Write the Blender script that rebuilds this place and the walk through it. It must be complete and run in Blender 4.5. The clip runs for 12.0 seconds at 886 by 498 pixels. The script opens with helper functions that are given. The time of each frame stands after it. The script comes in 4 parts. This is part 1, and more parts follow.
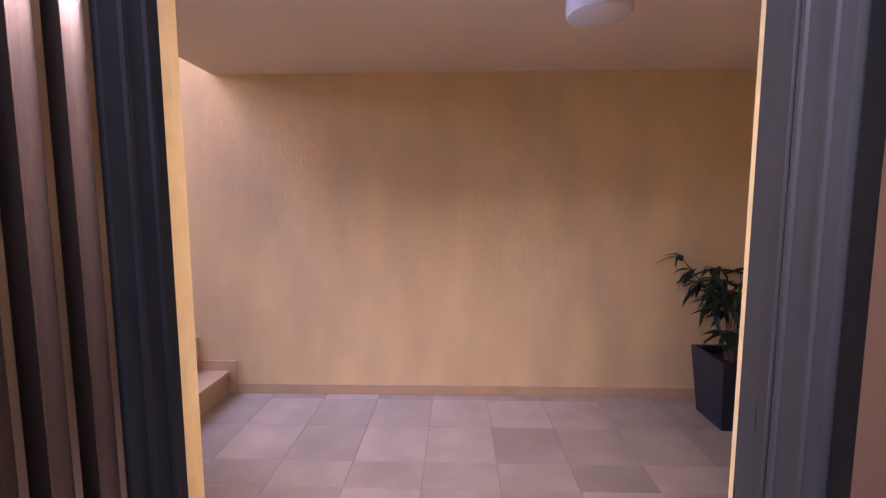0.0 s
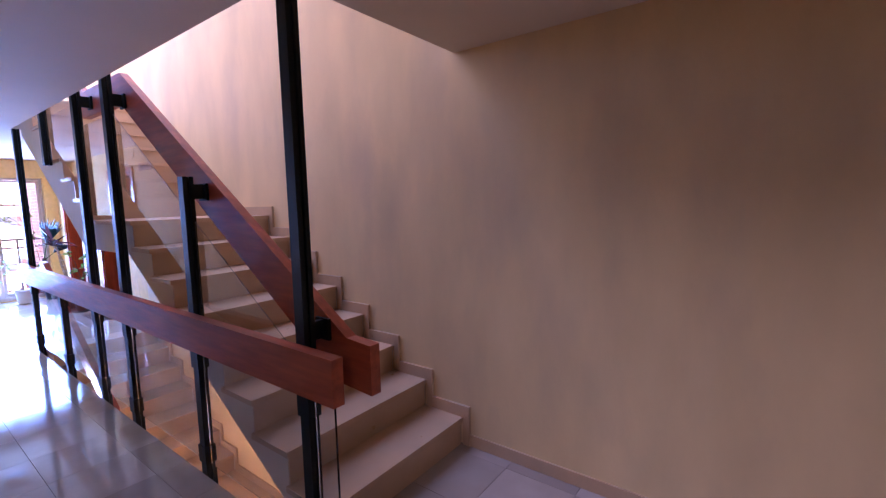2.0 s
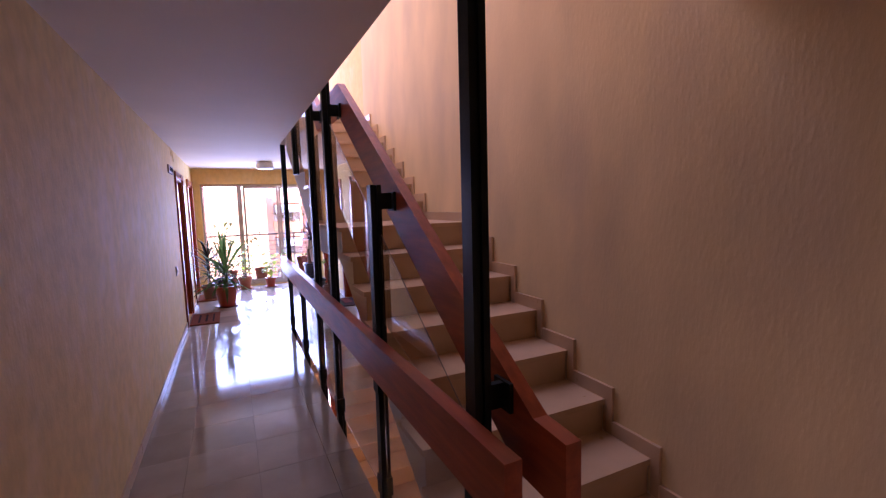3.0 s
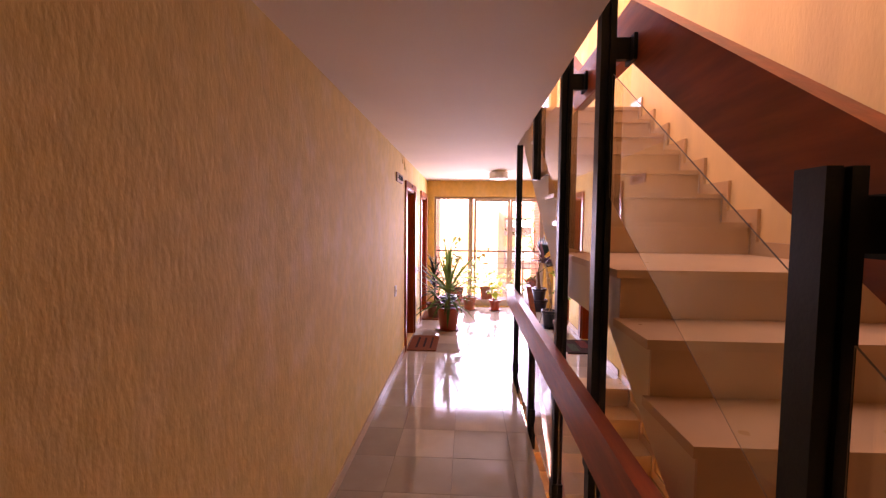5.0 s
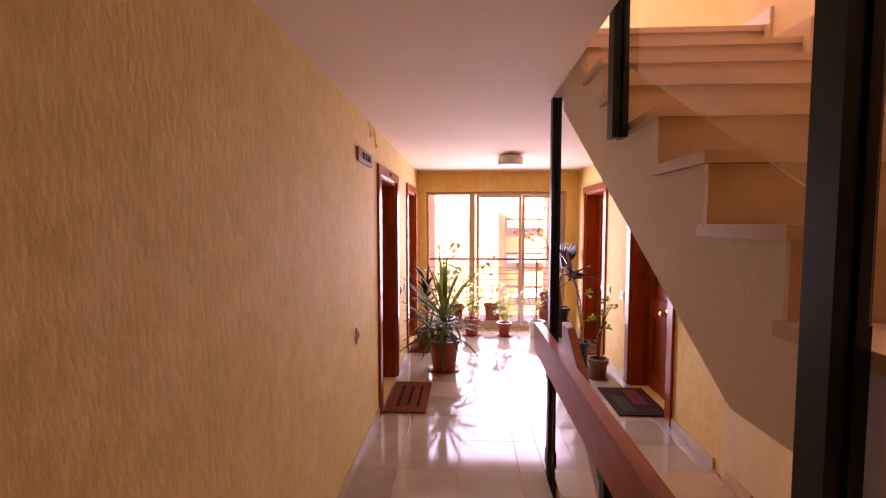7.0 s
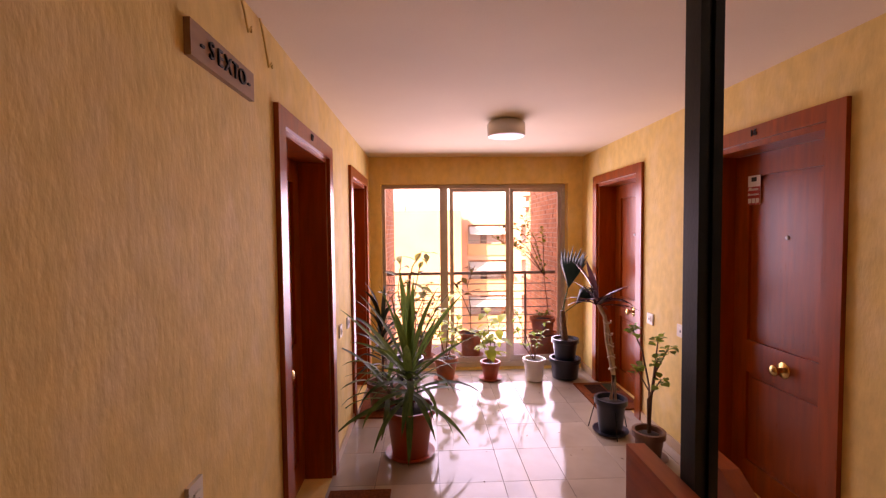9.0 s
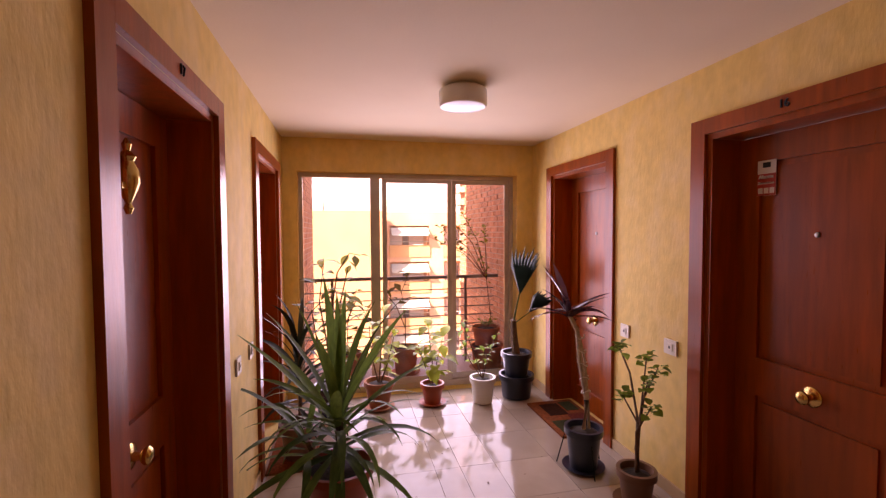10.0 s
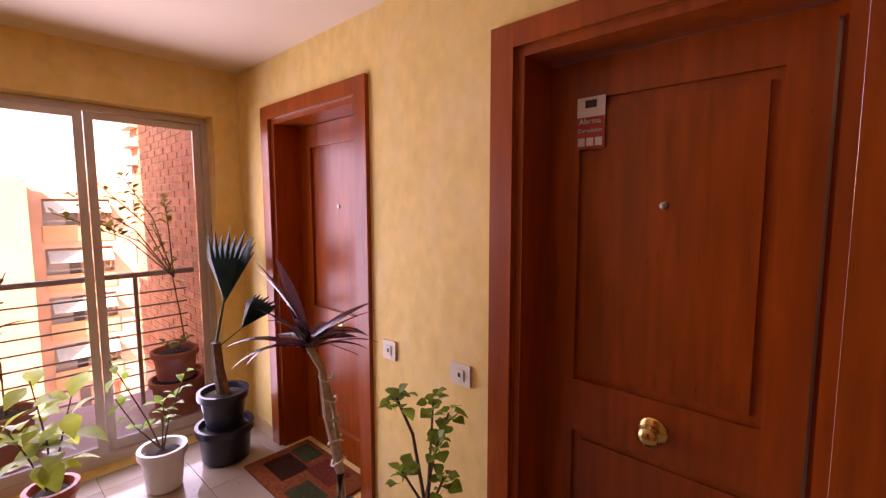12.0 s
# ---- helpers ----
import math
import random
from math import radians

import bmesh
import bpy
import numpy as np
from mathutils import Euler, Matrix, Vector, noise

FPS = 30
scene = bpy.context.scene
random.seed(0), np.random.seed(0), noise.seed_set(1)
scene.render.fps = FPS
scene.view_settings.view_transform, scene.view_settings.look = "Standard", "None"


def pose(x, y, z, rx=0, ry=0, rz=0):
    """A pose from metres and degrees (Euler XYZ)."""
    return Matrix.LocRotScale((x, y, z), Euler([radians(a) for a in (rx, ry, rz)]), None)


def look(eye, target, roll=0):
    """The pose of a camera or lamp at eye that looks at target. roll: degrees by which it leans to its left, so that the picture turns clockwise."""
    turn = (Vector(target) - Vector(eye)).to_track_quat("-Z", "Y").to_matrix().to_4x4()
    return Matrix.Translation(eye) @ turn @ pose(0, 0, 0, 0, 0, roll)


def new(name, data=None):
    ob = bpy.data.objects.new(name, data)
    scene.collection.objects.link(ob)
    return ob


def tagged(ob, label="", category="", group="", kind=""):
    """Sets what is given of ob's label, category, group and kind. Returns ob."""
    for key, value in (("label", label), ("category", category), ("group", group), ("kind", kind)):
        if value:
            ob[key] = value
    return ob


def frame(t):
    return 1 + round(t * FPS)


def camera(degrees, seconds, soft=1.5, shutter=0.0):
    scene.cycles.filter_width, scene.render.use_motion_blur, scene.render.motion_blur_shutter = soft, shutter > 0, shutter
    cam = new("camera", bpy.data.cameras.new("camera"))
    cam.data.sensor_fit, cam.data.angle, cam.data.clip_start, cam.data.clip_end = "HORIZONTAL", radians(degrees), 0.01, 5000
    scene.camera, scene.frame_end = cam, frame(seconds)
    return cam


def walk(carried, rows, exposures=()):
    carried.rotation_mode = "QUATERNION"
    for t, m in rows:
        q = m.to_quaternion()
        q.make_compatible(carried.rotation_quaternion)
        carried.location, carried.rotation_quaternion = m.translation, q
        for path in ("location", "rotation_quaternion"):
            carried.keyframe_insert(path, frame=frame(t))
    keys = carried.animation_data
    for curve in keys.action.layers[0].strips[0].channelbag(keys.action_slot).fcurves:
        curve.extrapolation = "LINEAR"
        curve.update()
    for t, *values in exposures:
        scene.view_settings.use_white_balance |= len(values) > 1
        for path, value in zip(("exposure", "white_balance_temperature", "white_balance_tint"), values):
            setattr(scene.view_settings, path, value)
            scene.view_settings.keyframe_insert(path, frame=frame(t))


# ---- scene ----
cam = camera(90.3, 12.0, 1.3)
PATH = [
    (0, (-0.863, -1.515, 1.447), (1.126, -1.452, 1.245), -0.1),
    (0.5, (-0.638, -1.442, 1.426), (1.344, -1.266, 1.224), -0.5),
    (1, (-0.386, -1.436, 1.458), (1.549, -0.978, 1.239), -1.4),
    (1.5, (-0.121, -1.425, 1.513), (1.683, -0.591, 1.296), -0.8),
    (2, (0.194, -1.287, 1.527), (1.779, -0.087, 1.312), -1.3),
    (2.5, (0.408, -1.103, 1.534), (1.695, 0.415, 1.334), -1.3),
    (3, (0.633, -0.86, 1.59), (1.491, 0.935, 1.385), -1.5),
    (3.5, (0.724, -0.568, 1.574), (1.149, 1.378, 1.395), -0.9),
    (3.7, (0.741, -0.423, 1.575), (1.034, 1.548, 1.401), -0.7),
    (5.3, (0.784, 0.833, 1.625), (0.644, 2.825, 1.509), 0.6),
    (5.5, (0.795, 0.98, 1.633), (0.645, 2.971, 1.519), 0.6),
    (6, (0.763, 1.443, 1.619), (0.623, 3.435, 1.504), 0.3),
    (6.5, (0.744, 1.867, 1.626), (0.616, 3.86, 1.506), 0.3),
    (7, (0.733, 2.342, 1.623), (0.627, 4.336, 1.504), 0.0),
    (7.2, (0.734, 2.539, 1.636), (0.636, 4.532, 1.506), 0.4),
    (9, (0.622, 4.085, 1.575), (0.696, 6.081, 1.49), -0.6),
    (9.5, (0.555, 4.482, 1.566), (0.793, 6.466, 1.487), -0.4),
    (10, (0.537, 4.844, 1.539), (0.97, 6.794, 1.459), -0.3),
    (10.5, (0.61, 5.177, 1.516), (1.232, 7.076, 1.417), -0.3),
    (11, (0.729, 5.457, 1.5), (1.603, 7.248, 1.333), -0.2),
    (11.5, (0.87, 5.725, 1.493), (2.076, 7.31, 1.311), 0.1),
    (12, (1.101, 5.938, 1.514), (2.559, 7.294, 1.322), -0.1),
]
EXPOSURES = [(0.0, 4.85, 5050, 48), (0.7, 5.2, 4850, 43), (1.5, 5.0, 4650, 46), (2.0, 3.7, 4650, 53), (2.5, 2.95, 4900, 63), (3.0, 2.95, 5800, 67), (3.7, 3.25, 7500, 74), (5.3, 3.25, 9300, 78), (7.2, 2.85, 9800, 80), (9.0, 2.25, 10600, 80), (10.5, 1.8, 10300, 79), (12.0, 2.15, 9400, 74)]
walk(cam, [(t, look(eye, target, roll)) for t, eye, target, roll in PATH], EXPOSURES)

# ---- world and large lights ----
world = bpy.data.worlds.new("World")
scene.world = world
world.use_nodes = True
wn = world.node_tree.nodes
sky = wn.new("ShaderNodeTexSky")
sky.sky_type = 'NISHITA'
sky.sun_disc = False
SUN_AZ, SUN_EL = radians(230), radians(36)
sky.sun_elevation, sky.sun_rotation = SUN_EL, SUN_AZ
wn["Background"].inputs[1].default_value = 0.15
world.node_tree.links.new(sky.outputs[0], wn["Background"].inputs[0])
sd = bpy.data.lights.new("sun", 'SUN')
sd.energy, sd.angle, sd.color = 5.0, radians(0.53), (1, 0.94, 0.84)
sun = new("sun", sd)
sun_dir = Vector((math.sin(SUN_AZ) * math.cos(SUN_EL), math.cos(SUN_AZ) * math.cos(SUN_EL), math.sin(SUN_EL)))
sun.matrix_basis = Matrix.Translation((0, 0, 30)) @ sun_dir.to_track_quat("Z", "Y").to_matrix().to_4x4()


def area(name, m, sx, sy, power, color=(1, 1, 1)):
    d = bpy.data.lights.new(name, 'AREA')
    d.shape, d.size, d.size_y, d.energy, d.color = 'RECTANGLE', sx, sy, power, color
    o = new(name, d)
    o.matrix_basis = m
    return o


# added lamps: sky light at this storey's glazed end and the unseen lower one
area("window_sky_light", look((1.17, 8.95, 1.08), (1.17, 0.0, 0.7)), 2.0, 1.85, 20, (0.42, 0.69, 1.0)).data.spread = radians(155)
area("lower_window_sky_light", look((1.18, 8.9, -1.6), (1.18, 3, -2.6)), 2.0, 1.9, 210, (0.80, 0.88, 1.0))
# added fill under the closed roof, brightens the stair; there is no skylight
area("stairwell_fill_light", look((1.25, 4.2, 5.6), (1.25, 4.2, 0)), 2.0, 4.6, 15, (0.60, 0.77, 1.0))
# added fill at an assumed, unseen window of the storey above
area("upper_storey_fill_light", look((1.18, 8.9, 4.45), (1.6, 0, 2.0)), 2.0, 1.7, 10, (0.60, 0.77, 1.0))
area("lift_cab_light", look((-1.0, -1.53, 2.17), (-1.0, -1.53, 0)), 0.6, 0.6, 3.0, (1.0, 0.90, 0.74))


# ---- materials ----
def material(name, base, rough=0.6, metal=0.0, var=0.12, scale=6.0, stretch=(1, 1, 1), bump=0.0, bump_scale=60.0, fine=0.06,
             second=None, second_scale=1.2, second_amt=0.0, per_object=0.0, spec=0.5, coat=0.0, bump_stretch=None, bump_dist=0.004, translucent=0.0, trowel=0.0, trowel_scale=7.0):
    m = bpy.data.materials.new(name)
    m.use_nodes = True
    nt = m.node_tree
    N, L = nt.nodes, nt.links
    b = N["Principled BSDF"]
    tc = N.new("ShaderNodeTexCoord")
    oi = N.new("ShaderNodeObjectInfo")
    off = N.new("ShaderNodeVectorMath"); off.operation = 'MULTIPLY_ADD'
    comb = N.new("ShaderNodeCombineXYZ")
    for i in range(3):
        L.new(oi.outputs["Random"], comb.inputs[i])
    off.inputs[1].default_value = (17, 31, 23)
    L.new(comb.outputs[0], off.inputs[0])
    L.new(tc.outputs["Object"], off.inputs[2])

    def field(sc, st, detail):
        mp = N.new("ShaderNodeMapping")
        mp.inputs["Scale"].default_value = st
        L.new(off.outputs[0], mp.inputs[0])
        n = N.new("ShaderNodeTexNoise")
        n.inputs["Scale"].default_value, n.inputs["Detail"].default_value = sc, detail
        L.new(mp.outputs[0], n.inputs[0])
        return n.outputs[0]

    def mixc(f, a, c):
        mx = N.new("ShaderNodeMix"); mx.data_type = 'RGBA'
        if isinstance(f, float):
            mx.inputs[0].default_value = f
        else:
            L.new(f, mx.inputs[0])
        for sock, v in ((mx.inputs[6], a), (mx.inputs[7], c)):
            if isinstance(v, tuple):
                sock.default_value = (*v, 1)
            else:
                L.new(v, sock)
        return mx.outputs[2]

    def ramp(src, lo, hi):
        r = N.new("ShaderNodeMapRange")
        r.inputs[1].default_value, r.inputs[2].default_value = lo, hi
        L.new(src, r.inputs[0])
        return r.outputs[0]

    dark = tuple(max(0, c * (1 - var)) for c in base)
    light = tuple(min(1, c * (1 + var)) for c in base)
    col = mixc(ramp(field(scale, stretch, 6), 0.3, 0.7), dark, light)
    if second:
        amt = N.new("ShaderNodeMath"); amt.operation = 'MULTIPLY'
        L.new(ramp(field(second_scale, stretch, 8), 0.48, 0.72), amt.inputs[0])
        amt.inputs[1].default_value = second_amt
        col = mixc(amt.outputs[0], col, second)
    if per_object:
        hs = N.new("ShaderNodeHueSaturation")
        mr = N.new("ShaderNodeMapRange")
        mr.inputs[3].default_value, mr.inputs[4].default_value = 1 - per_object, 1 + per_object
        L.new(oi.outputs["Random"], mr.inputs[0])
        L.new(mr.outputs[0], hs.inputs["Value"])
        L.new(col, hs.inputs["Color"])
        col = hs.outputs[0]
    L.new(col, b.inputs["Base Color"])
    rr = N.new("ShaderNodeMapRange")
    rr.inputs[3].default_value, rr.inputs[4].default_value = max(0.02, rough - fine), min(1, rough + fine)
    L.new(field(scale * 3, stretch, 4), rr.inputs[0])
    L.new(rr.outputs[0], b.inputs["Roughness"])
    b.inputs["Metallic"].default_value = metal
    b.inputs["Specular IOR Level"].default_value = spec
    b.inputs["Coat Weight"].default_value = coat
    b.inputs["Coat Roughness"].default_value = 0.12
    if bump:
        bp = N.new("ShaderNodeBump")
        bp.inputs["Strength"].default_value = bump
        bp.inputs["Distance"].default_value = bump_dist
        L.new(field(bump_scale, bump_stretch or stretch, 3), bp.inputs["Height"])
        if trowel:
            b2 = N.new("ShaderNodeBump")
            b2.inputs["Strength"].default_value, b2.inputs["Distance"].default_value = trowel, 0.03
            L.new(ramp(field(trowel_scale, (1, 1, 0.45), 5), 0.35, 0.7), b2.inputs["Height"])
            L.new(b2.outputs[0], bp.inputs["Normal"])
        L.new(bp.outputs[0], b.inputs["Normal"])
    if translucent:
        tb = N.new("ShaderNodeBsdfTranslucent")
        L.new(col, tb.inputs[0])
        ms = N.new("ShaderNodeMixShader")
        ms.inputs[0].default_value = translucent
        L.new(b.outputs[0], ms.inputs[1])
        L.new(tb.outputs[0], ms.inputs[2])
        L.new(ms.outputs[0], N["Material Output"].inputs[0])
    return m


def glass_material(name, tint):
    m = bpy.data.materials.new(name)
    m.use_nodes = True
    b = m.node_tree.nodes["Principled BSDF"]
    b.inputs["Base Color"].default_value = (*tint, 1)
    b.inputs["Roughness"].default_value = 0.0
    b.inputs["Transmission Weight"].default_value = 1.0
    b.inputs["IOR"].default_value = 1.45
    return m


# second: paler blotches put the plaster's sheen into its colour
M_WALL = material("cream_drip_plaster", (0.82, 0.55, 0.18), 0.8, var=0.08, scale=16, stretch=(1, 1, 0.75), bump=0.34, bump_scale=55,
                  bump_stretch=(1, 1, 0.4), second=(0.88, 0.66, 0.38), second_scale=5.5, second_amt=0.36, bump_dist=0.006, spec=0.4, trowel=0.045, trowel_scale=5.0)
M_STAIRWALL = material("stained_cream_plaster", (0.83, 0.60, 0.29), 0.8, var=0.08, scale=3.0, stretch=(1, 1, 0.4), bump=0.4, bump_scale=55,
                       bump_stretch=(1, 1, 0.35), second=(0.50, 0.37, 0.26), second_scale=2.4, second_amt=0.35, bump_dist=0.004, spec=0.3, trowel=0.03, trowel_scale=5.0)
M_CEIL = material("white_ceiling_paint", (0.80, 0.65, 0.46), 0.85, var=0.03, scale=1.5, bump=0.15, bump_scale=90, spec=0.25)
M_MARBLE = material("polished_cream_marble", (0.44, 0.352, 0.27), 0.08, var=0.1, scale=3.5, fine=0.05, second=(0.36, 0.27, 0.19), second_scale=2.5,
                    second_amt=0.45, per_object=0.15, coat=0.0, spec=0.32)
M_STEP = material("honed_beige_marble", (0.59, 0.385, 0.205), 0.3, var=0.1, scale=4, second=(0.52, 0.39, 0.26), second_scale=3, second_amt=0.4, per_object=0.05)
M_GROUT = material("grey_grout", (0.33, 0.28, 0.23), 0.9, bump=0.2)
M_STRINGER = material("pale_stair_plaster", (0.74, 0.62, 0.46), 0.8, var=0.05, scale=3, bump=0.3, bump_scale=70)
M_WOOD = material("varnished_red_brown_wood", (0.36, 0.062, 0.007), 0.3, var=0.28, scale=5, stretch=(6, 6, 0.7), fine=0.06, second=(0.18, 0.036, 0.009),
                  second_scale=2.5, second_amt=0.55, bump=0.12, bump_scale=40, coat=0.03, spec=0.32, bump_dist=0.002)
M_RAIL = material("reddish_varnished_handrail_wood", (0.42, 0.085, 0.020), 0.38, var=0.25, scale=5, stretch=(6, 0.7, 6), second=(0.20, 0.05, 0.02),
                  second_scale=2.0, second_amt=0.5, bump=0.12, bump_scale=40, coat=0.04, spec=0.35, bump_dist=0.002)
M_STEEL = material("black_painted_steel", (0.008, 0.012, 0.008), 0.42, var=0.3, scale=12, bump=0.1, bump_scale=120, spec=0.25)
M_GLASS = glass_material("clear_railing_glass", (0.96, 0.98, 0.97))
M_GLASSEDGE = material("ground_glass_edge", (0.20, 0.19, 0.15), 0.35, var=0.1)
M_PANE = glass_material("window_glass", (0.99, 0.99, 0.99))
M_ALU = material("bronze_grey_aluminium", (0.58, 0.50, 0.43), 0.38, metal=0.35, var=0.08, scale=8)
M_INOX = material("brushed_stainless_steel", (0.42, 0.35, 0.29), 0.25, metal=1.0, var=0.02, scale=20, stretch=(3, 3, 0.05), fine=0.02)
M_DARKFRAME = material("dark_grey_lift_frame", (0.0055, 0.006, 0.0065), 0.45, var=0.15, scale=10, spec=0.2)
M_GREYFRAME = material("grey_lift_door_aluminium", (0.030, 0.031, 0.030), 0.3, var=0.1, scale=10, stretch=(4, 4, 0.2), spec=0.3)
M_CAB = material("brown_cab_laminate", (0.07, 0.040, 0.022), 0.35, var=0.15, scale=6, stretch=(5, 5, 0.6))
M_WHITE = material("white_plastic", (0.68, 0.60, 0.46), 0.4, var=0.03)
M_LAMPGLASS = material("opal_lamp_glass", (0.80, 0.76, 0.72), 0.25, var=0.03)
M_TERRA = material("terracotta_clay", (0.42, 0.13, 0.05), 0.75, var=0.2, scale=9, second=(0.5, 0.32, 0.2), second_scale=5, second_amt=0.35, bump=0.15)
M_REDPOT = material("red_orange_plastic_pot", (0.40, 0.065, 0.018), 0.4, var=0.12, scale=6)
M_BLACKPOT = material("blue_black_plastic_pot", (0.012, 0.016, 0.03), 0.35, var=0.2, scale=6)
M_WHITEPOT = material("white_plastic_pot", (0.70, 0.68, 0.64), 0.45, var=0.05)
M_BROWNPOT = material("brown_plastic_pot", (0.17, 0.07, 0.035), 0.5, var=0.15)
M_SOIL = material("dark_potting_soil", (0.035, 0.023, 0.015), 0.95, var=0.4, scale=40, bump=1.0, bump_scale=60)
M_LEAF = material("deep_green_strap_leaf", (0.075, 0.14, 0.03), 0.5, var=0.3, scale=14, stretch=(1, 4, 1), spec=0.22, per_object=0.45, translucent=0.45)
M_YLEAF = material("yellow_green_leaf", (0.28, 0.32, 0.04), 0.45, var=0.3, scale=12, per_object=0.4, translucent=0.45)
M_BRLEAF = material("bright_green_leaf", (0.20, 0.33, 0.045), 0.45, var=0.25, scale=12, per_object=0.3, translucent=0.45)
M_OLIVE = material("olive_brown_leaf", (0.19, 0.17, 0.04), 0.45, var=0.35, scale=10, spec=0.22, per_object=0.45, translucent=0.45)
M_PURPLE = material("dark_purple_leaf", (0.075, 0.026, 0.034), 0.25, var=0.35, scale=10, spec=0.5, per_object=0.4, translucent=0.25)
M_DARKLEAF = material("blackish_green_leaf", (0.022, 0.035, 0.016), 0.45, var=0.3, scale=12, spec=0.22, per_object=0.4)
M_FAN = material("blue_green_palm_leaf", (0.020, 0.045, 0.032), 0.35, var=0.3, scale=10, spec=0.22, per_object=0.3, translucent=0.25)
M_BARK = material("brown_plant_bark", (0.14, 0.075, 0.04), 0.85, var=0.35, scale=30, bump=0.6, bump_scale=60)
M_CANE = material("pale_grey_cane", (0.42, 0.30, 0.20), 0.7, var=0.25, scale=25, bump=0.4)
M_STRING = material("white_twine", (0.6, 0.52, 0.45), 0.9)
M_MAT = material("brown_coir_mat", (0.24, 0.065, 0.022), 0.95, spec=0.08, var=0.3, scale=60, bump=0.9, bump_scale=220)
M_MATDARK = material("black_mat_print", (0.05, 0.018, 0.01), 0.95, spec=0.08, var=0.3, scale=60, bump=0.9, bump_scale=220)
M_MATGREEN = material("dark_green_mat_print", (0.045, 0.05, 0.02), 0.95, spec=0.08, var=0.3, scale=60, bump=0.9, bump_scale=220)
M_MATRED = material("dull_red_mat_print", (0.17, 0.035, 0.02), 0.95, spec=0.08, var=0.3, scale=60, bump=0.9, bump_scale=220)
M_BRASS = material("polished_brass", (0.72, 0.48, 0.18), 0.22, metal=1.0, var=0.1)
M_CHROME = material("dull_chrome", (0.28, 0.25, 0.22), 0.3, metal=1.0, var=0.05)
M_SIGN = material("pale_wood_sign", (0.36, 0.20, 0.11), 0.5, var=0.1, scale=8, stretch=(1, 1, 5))
M_BLACK = material("black_lettering", (0.012, 0.010, 0.010), 0.5, var=0.1)
M_STICKW = material("white_sticker_paper", (0.78, 0.74, 0.70), 0.5, var=0.03)
M_STICKR = material("red_sticker_print", (0.52, 0.05, 0.03), 0.5, var=0.05)
M_BRICK = material("orange_facing_brick", (0.56, 0.29, 0.18), 0.85, var=0.3, scale=9, second=(0.46, 0.23, 0.14), second_scale=5, second_amt=0.5, bump=0.4)
M_MORTAR = material("pale_mortar", (0.55, 0.48, 0.40), 0.95, bump=0.3)
M_BALC = material("green_grey_painted_rail", (0.26, 0.25, 0.23), 0.45, metal=0.3, var=0.1)
M_BALCFLOOR = material("pink_terrazzo_balcony_floor", (0.55, 0.44, 0.38), 0.5, var=0.12, scale=25)
M_RENDER = material("ochre_facade_render", (0.60, 0.38, 0.19), 0.9, var=0.08, scale=0.5, second=(0.54, 0.31, 0.15), second_scale=0.3, second_amt=0.3)
M_RENDER2 = material("terracotta_facade_brick", (0.66, 0.41, 0.26), 0.9, var=0.12, scale=0.8)
M_ROOF = material("pale_roof_parapet", (0.60, 0.46, 0.38), 0.9, var=0.1, scale=0.6)
M_DARKWIN = material("dark_far_glazing", (0.20, 0.19, 0.19), 0.15, var=0.2, scale=1)
M_SHUTTER = material("white_roller_shutter", (0.66, 0.64, 0.60), 0.6, var=0.05)
M_GROUND = material("pale_city_ground", (0.20, 0.18, 0.15), 0.9, var=0.2, scale=0.3)
M_AWN = material("green_awning_canvas", (0.38, 0.48, 0.42), 0.8, var=0.1)
M_TREE = material("city_tree_leaf", (0.06, 0.10, 0.03), 0.7, var=0.3, per_object=0.3)


# ---- mesh tools ----
def finish(name, bm, mats, parent=None, bevel=0.0, smooth=False, loc=None):
    if bevel:
        sharp = [e for e in bm.edges if len(e.link_faces) == 2 and e.calc_face_angle(0) > 0.6]
        bmesh.ops.bevel(bm, geom=sharp, offset=bevel, segments=2, profile=0.5, affect='EDGES')
    bmesh.ops.recalc_face_normals(bm, faces=bm.faces)
    me = bpy.data.meshes.new(name)
    bm.to_mesh(me)
    bm.free()
    for m in (mats if isinstance(mats, (list, tuple)) else [mats]):
        me.materials.append(m)
    if smooth:
        for p in me.polygons:
            p.use_smooth = True
        me.set_sharp_from_angle(angle=radians(40))
    ob = new(name, me)
    if parent:
        ob.parent = parent
    if loc:
        ob.location = loc
    return ob


def add_box(bm, x0, x1, y0, y1, z0, z1, mi=0):
    v = [bm.verts.new((x, y, z)) for x in (x0, x1) for y in (y0, y1) for z in (z0, z1)]
    for f in ((0, 1, 3, 2), (4, 6, 7, 5), (0, 4, 5, 1), (2, 3, 7, 6), (0, 2, 6, 4), (1, 5, 7, 3)):
        bm.faces.new([v[i] for i in f]).material_index = mi


def box(name, x0, x1, y0, y1, z0, z1, mat, bevel=0.0, parent=None):
    bm = bmesh.new()
    add_box(bm, x0, x1, y0, y1, z0, z1)
    return finish(name, bm, mat, parent, bevel)


def prism(bm, pts, x0, x1):
    """A profile of (y, z) pulled along x."""
    a = [bm.verts.new((x0, y, z)) for y, z in pts]
    b = [bm.verts.new((x1, y, z)) for y, z in pts]
    bm.faces.new(a)
    bm.faces.new(b[::-1])
    n = len(pts)
    for i in range(n):
        bm.faces.new((a[i], a[(i + 1) % n], b[(i + 1) % n], b[i]))


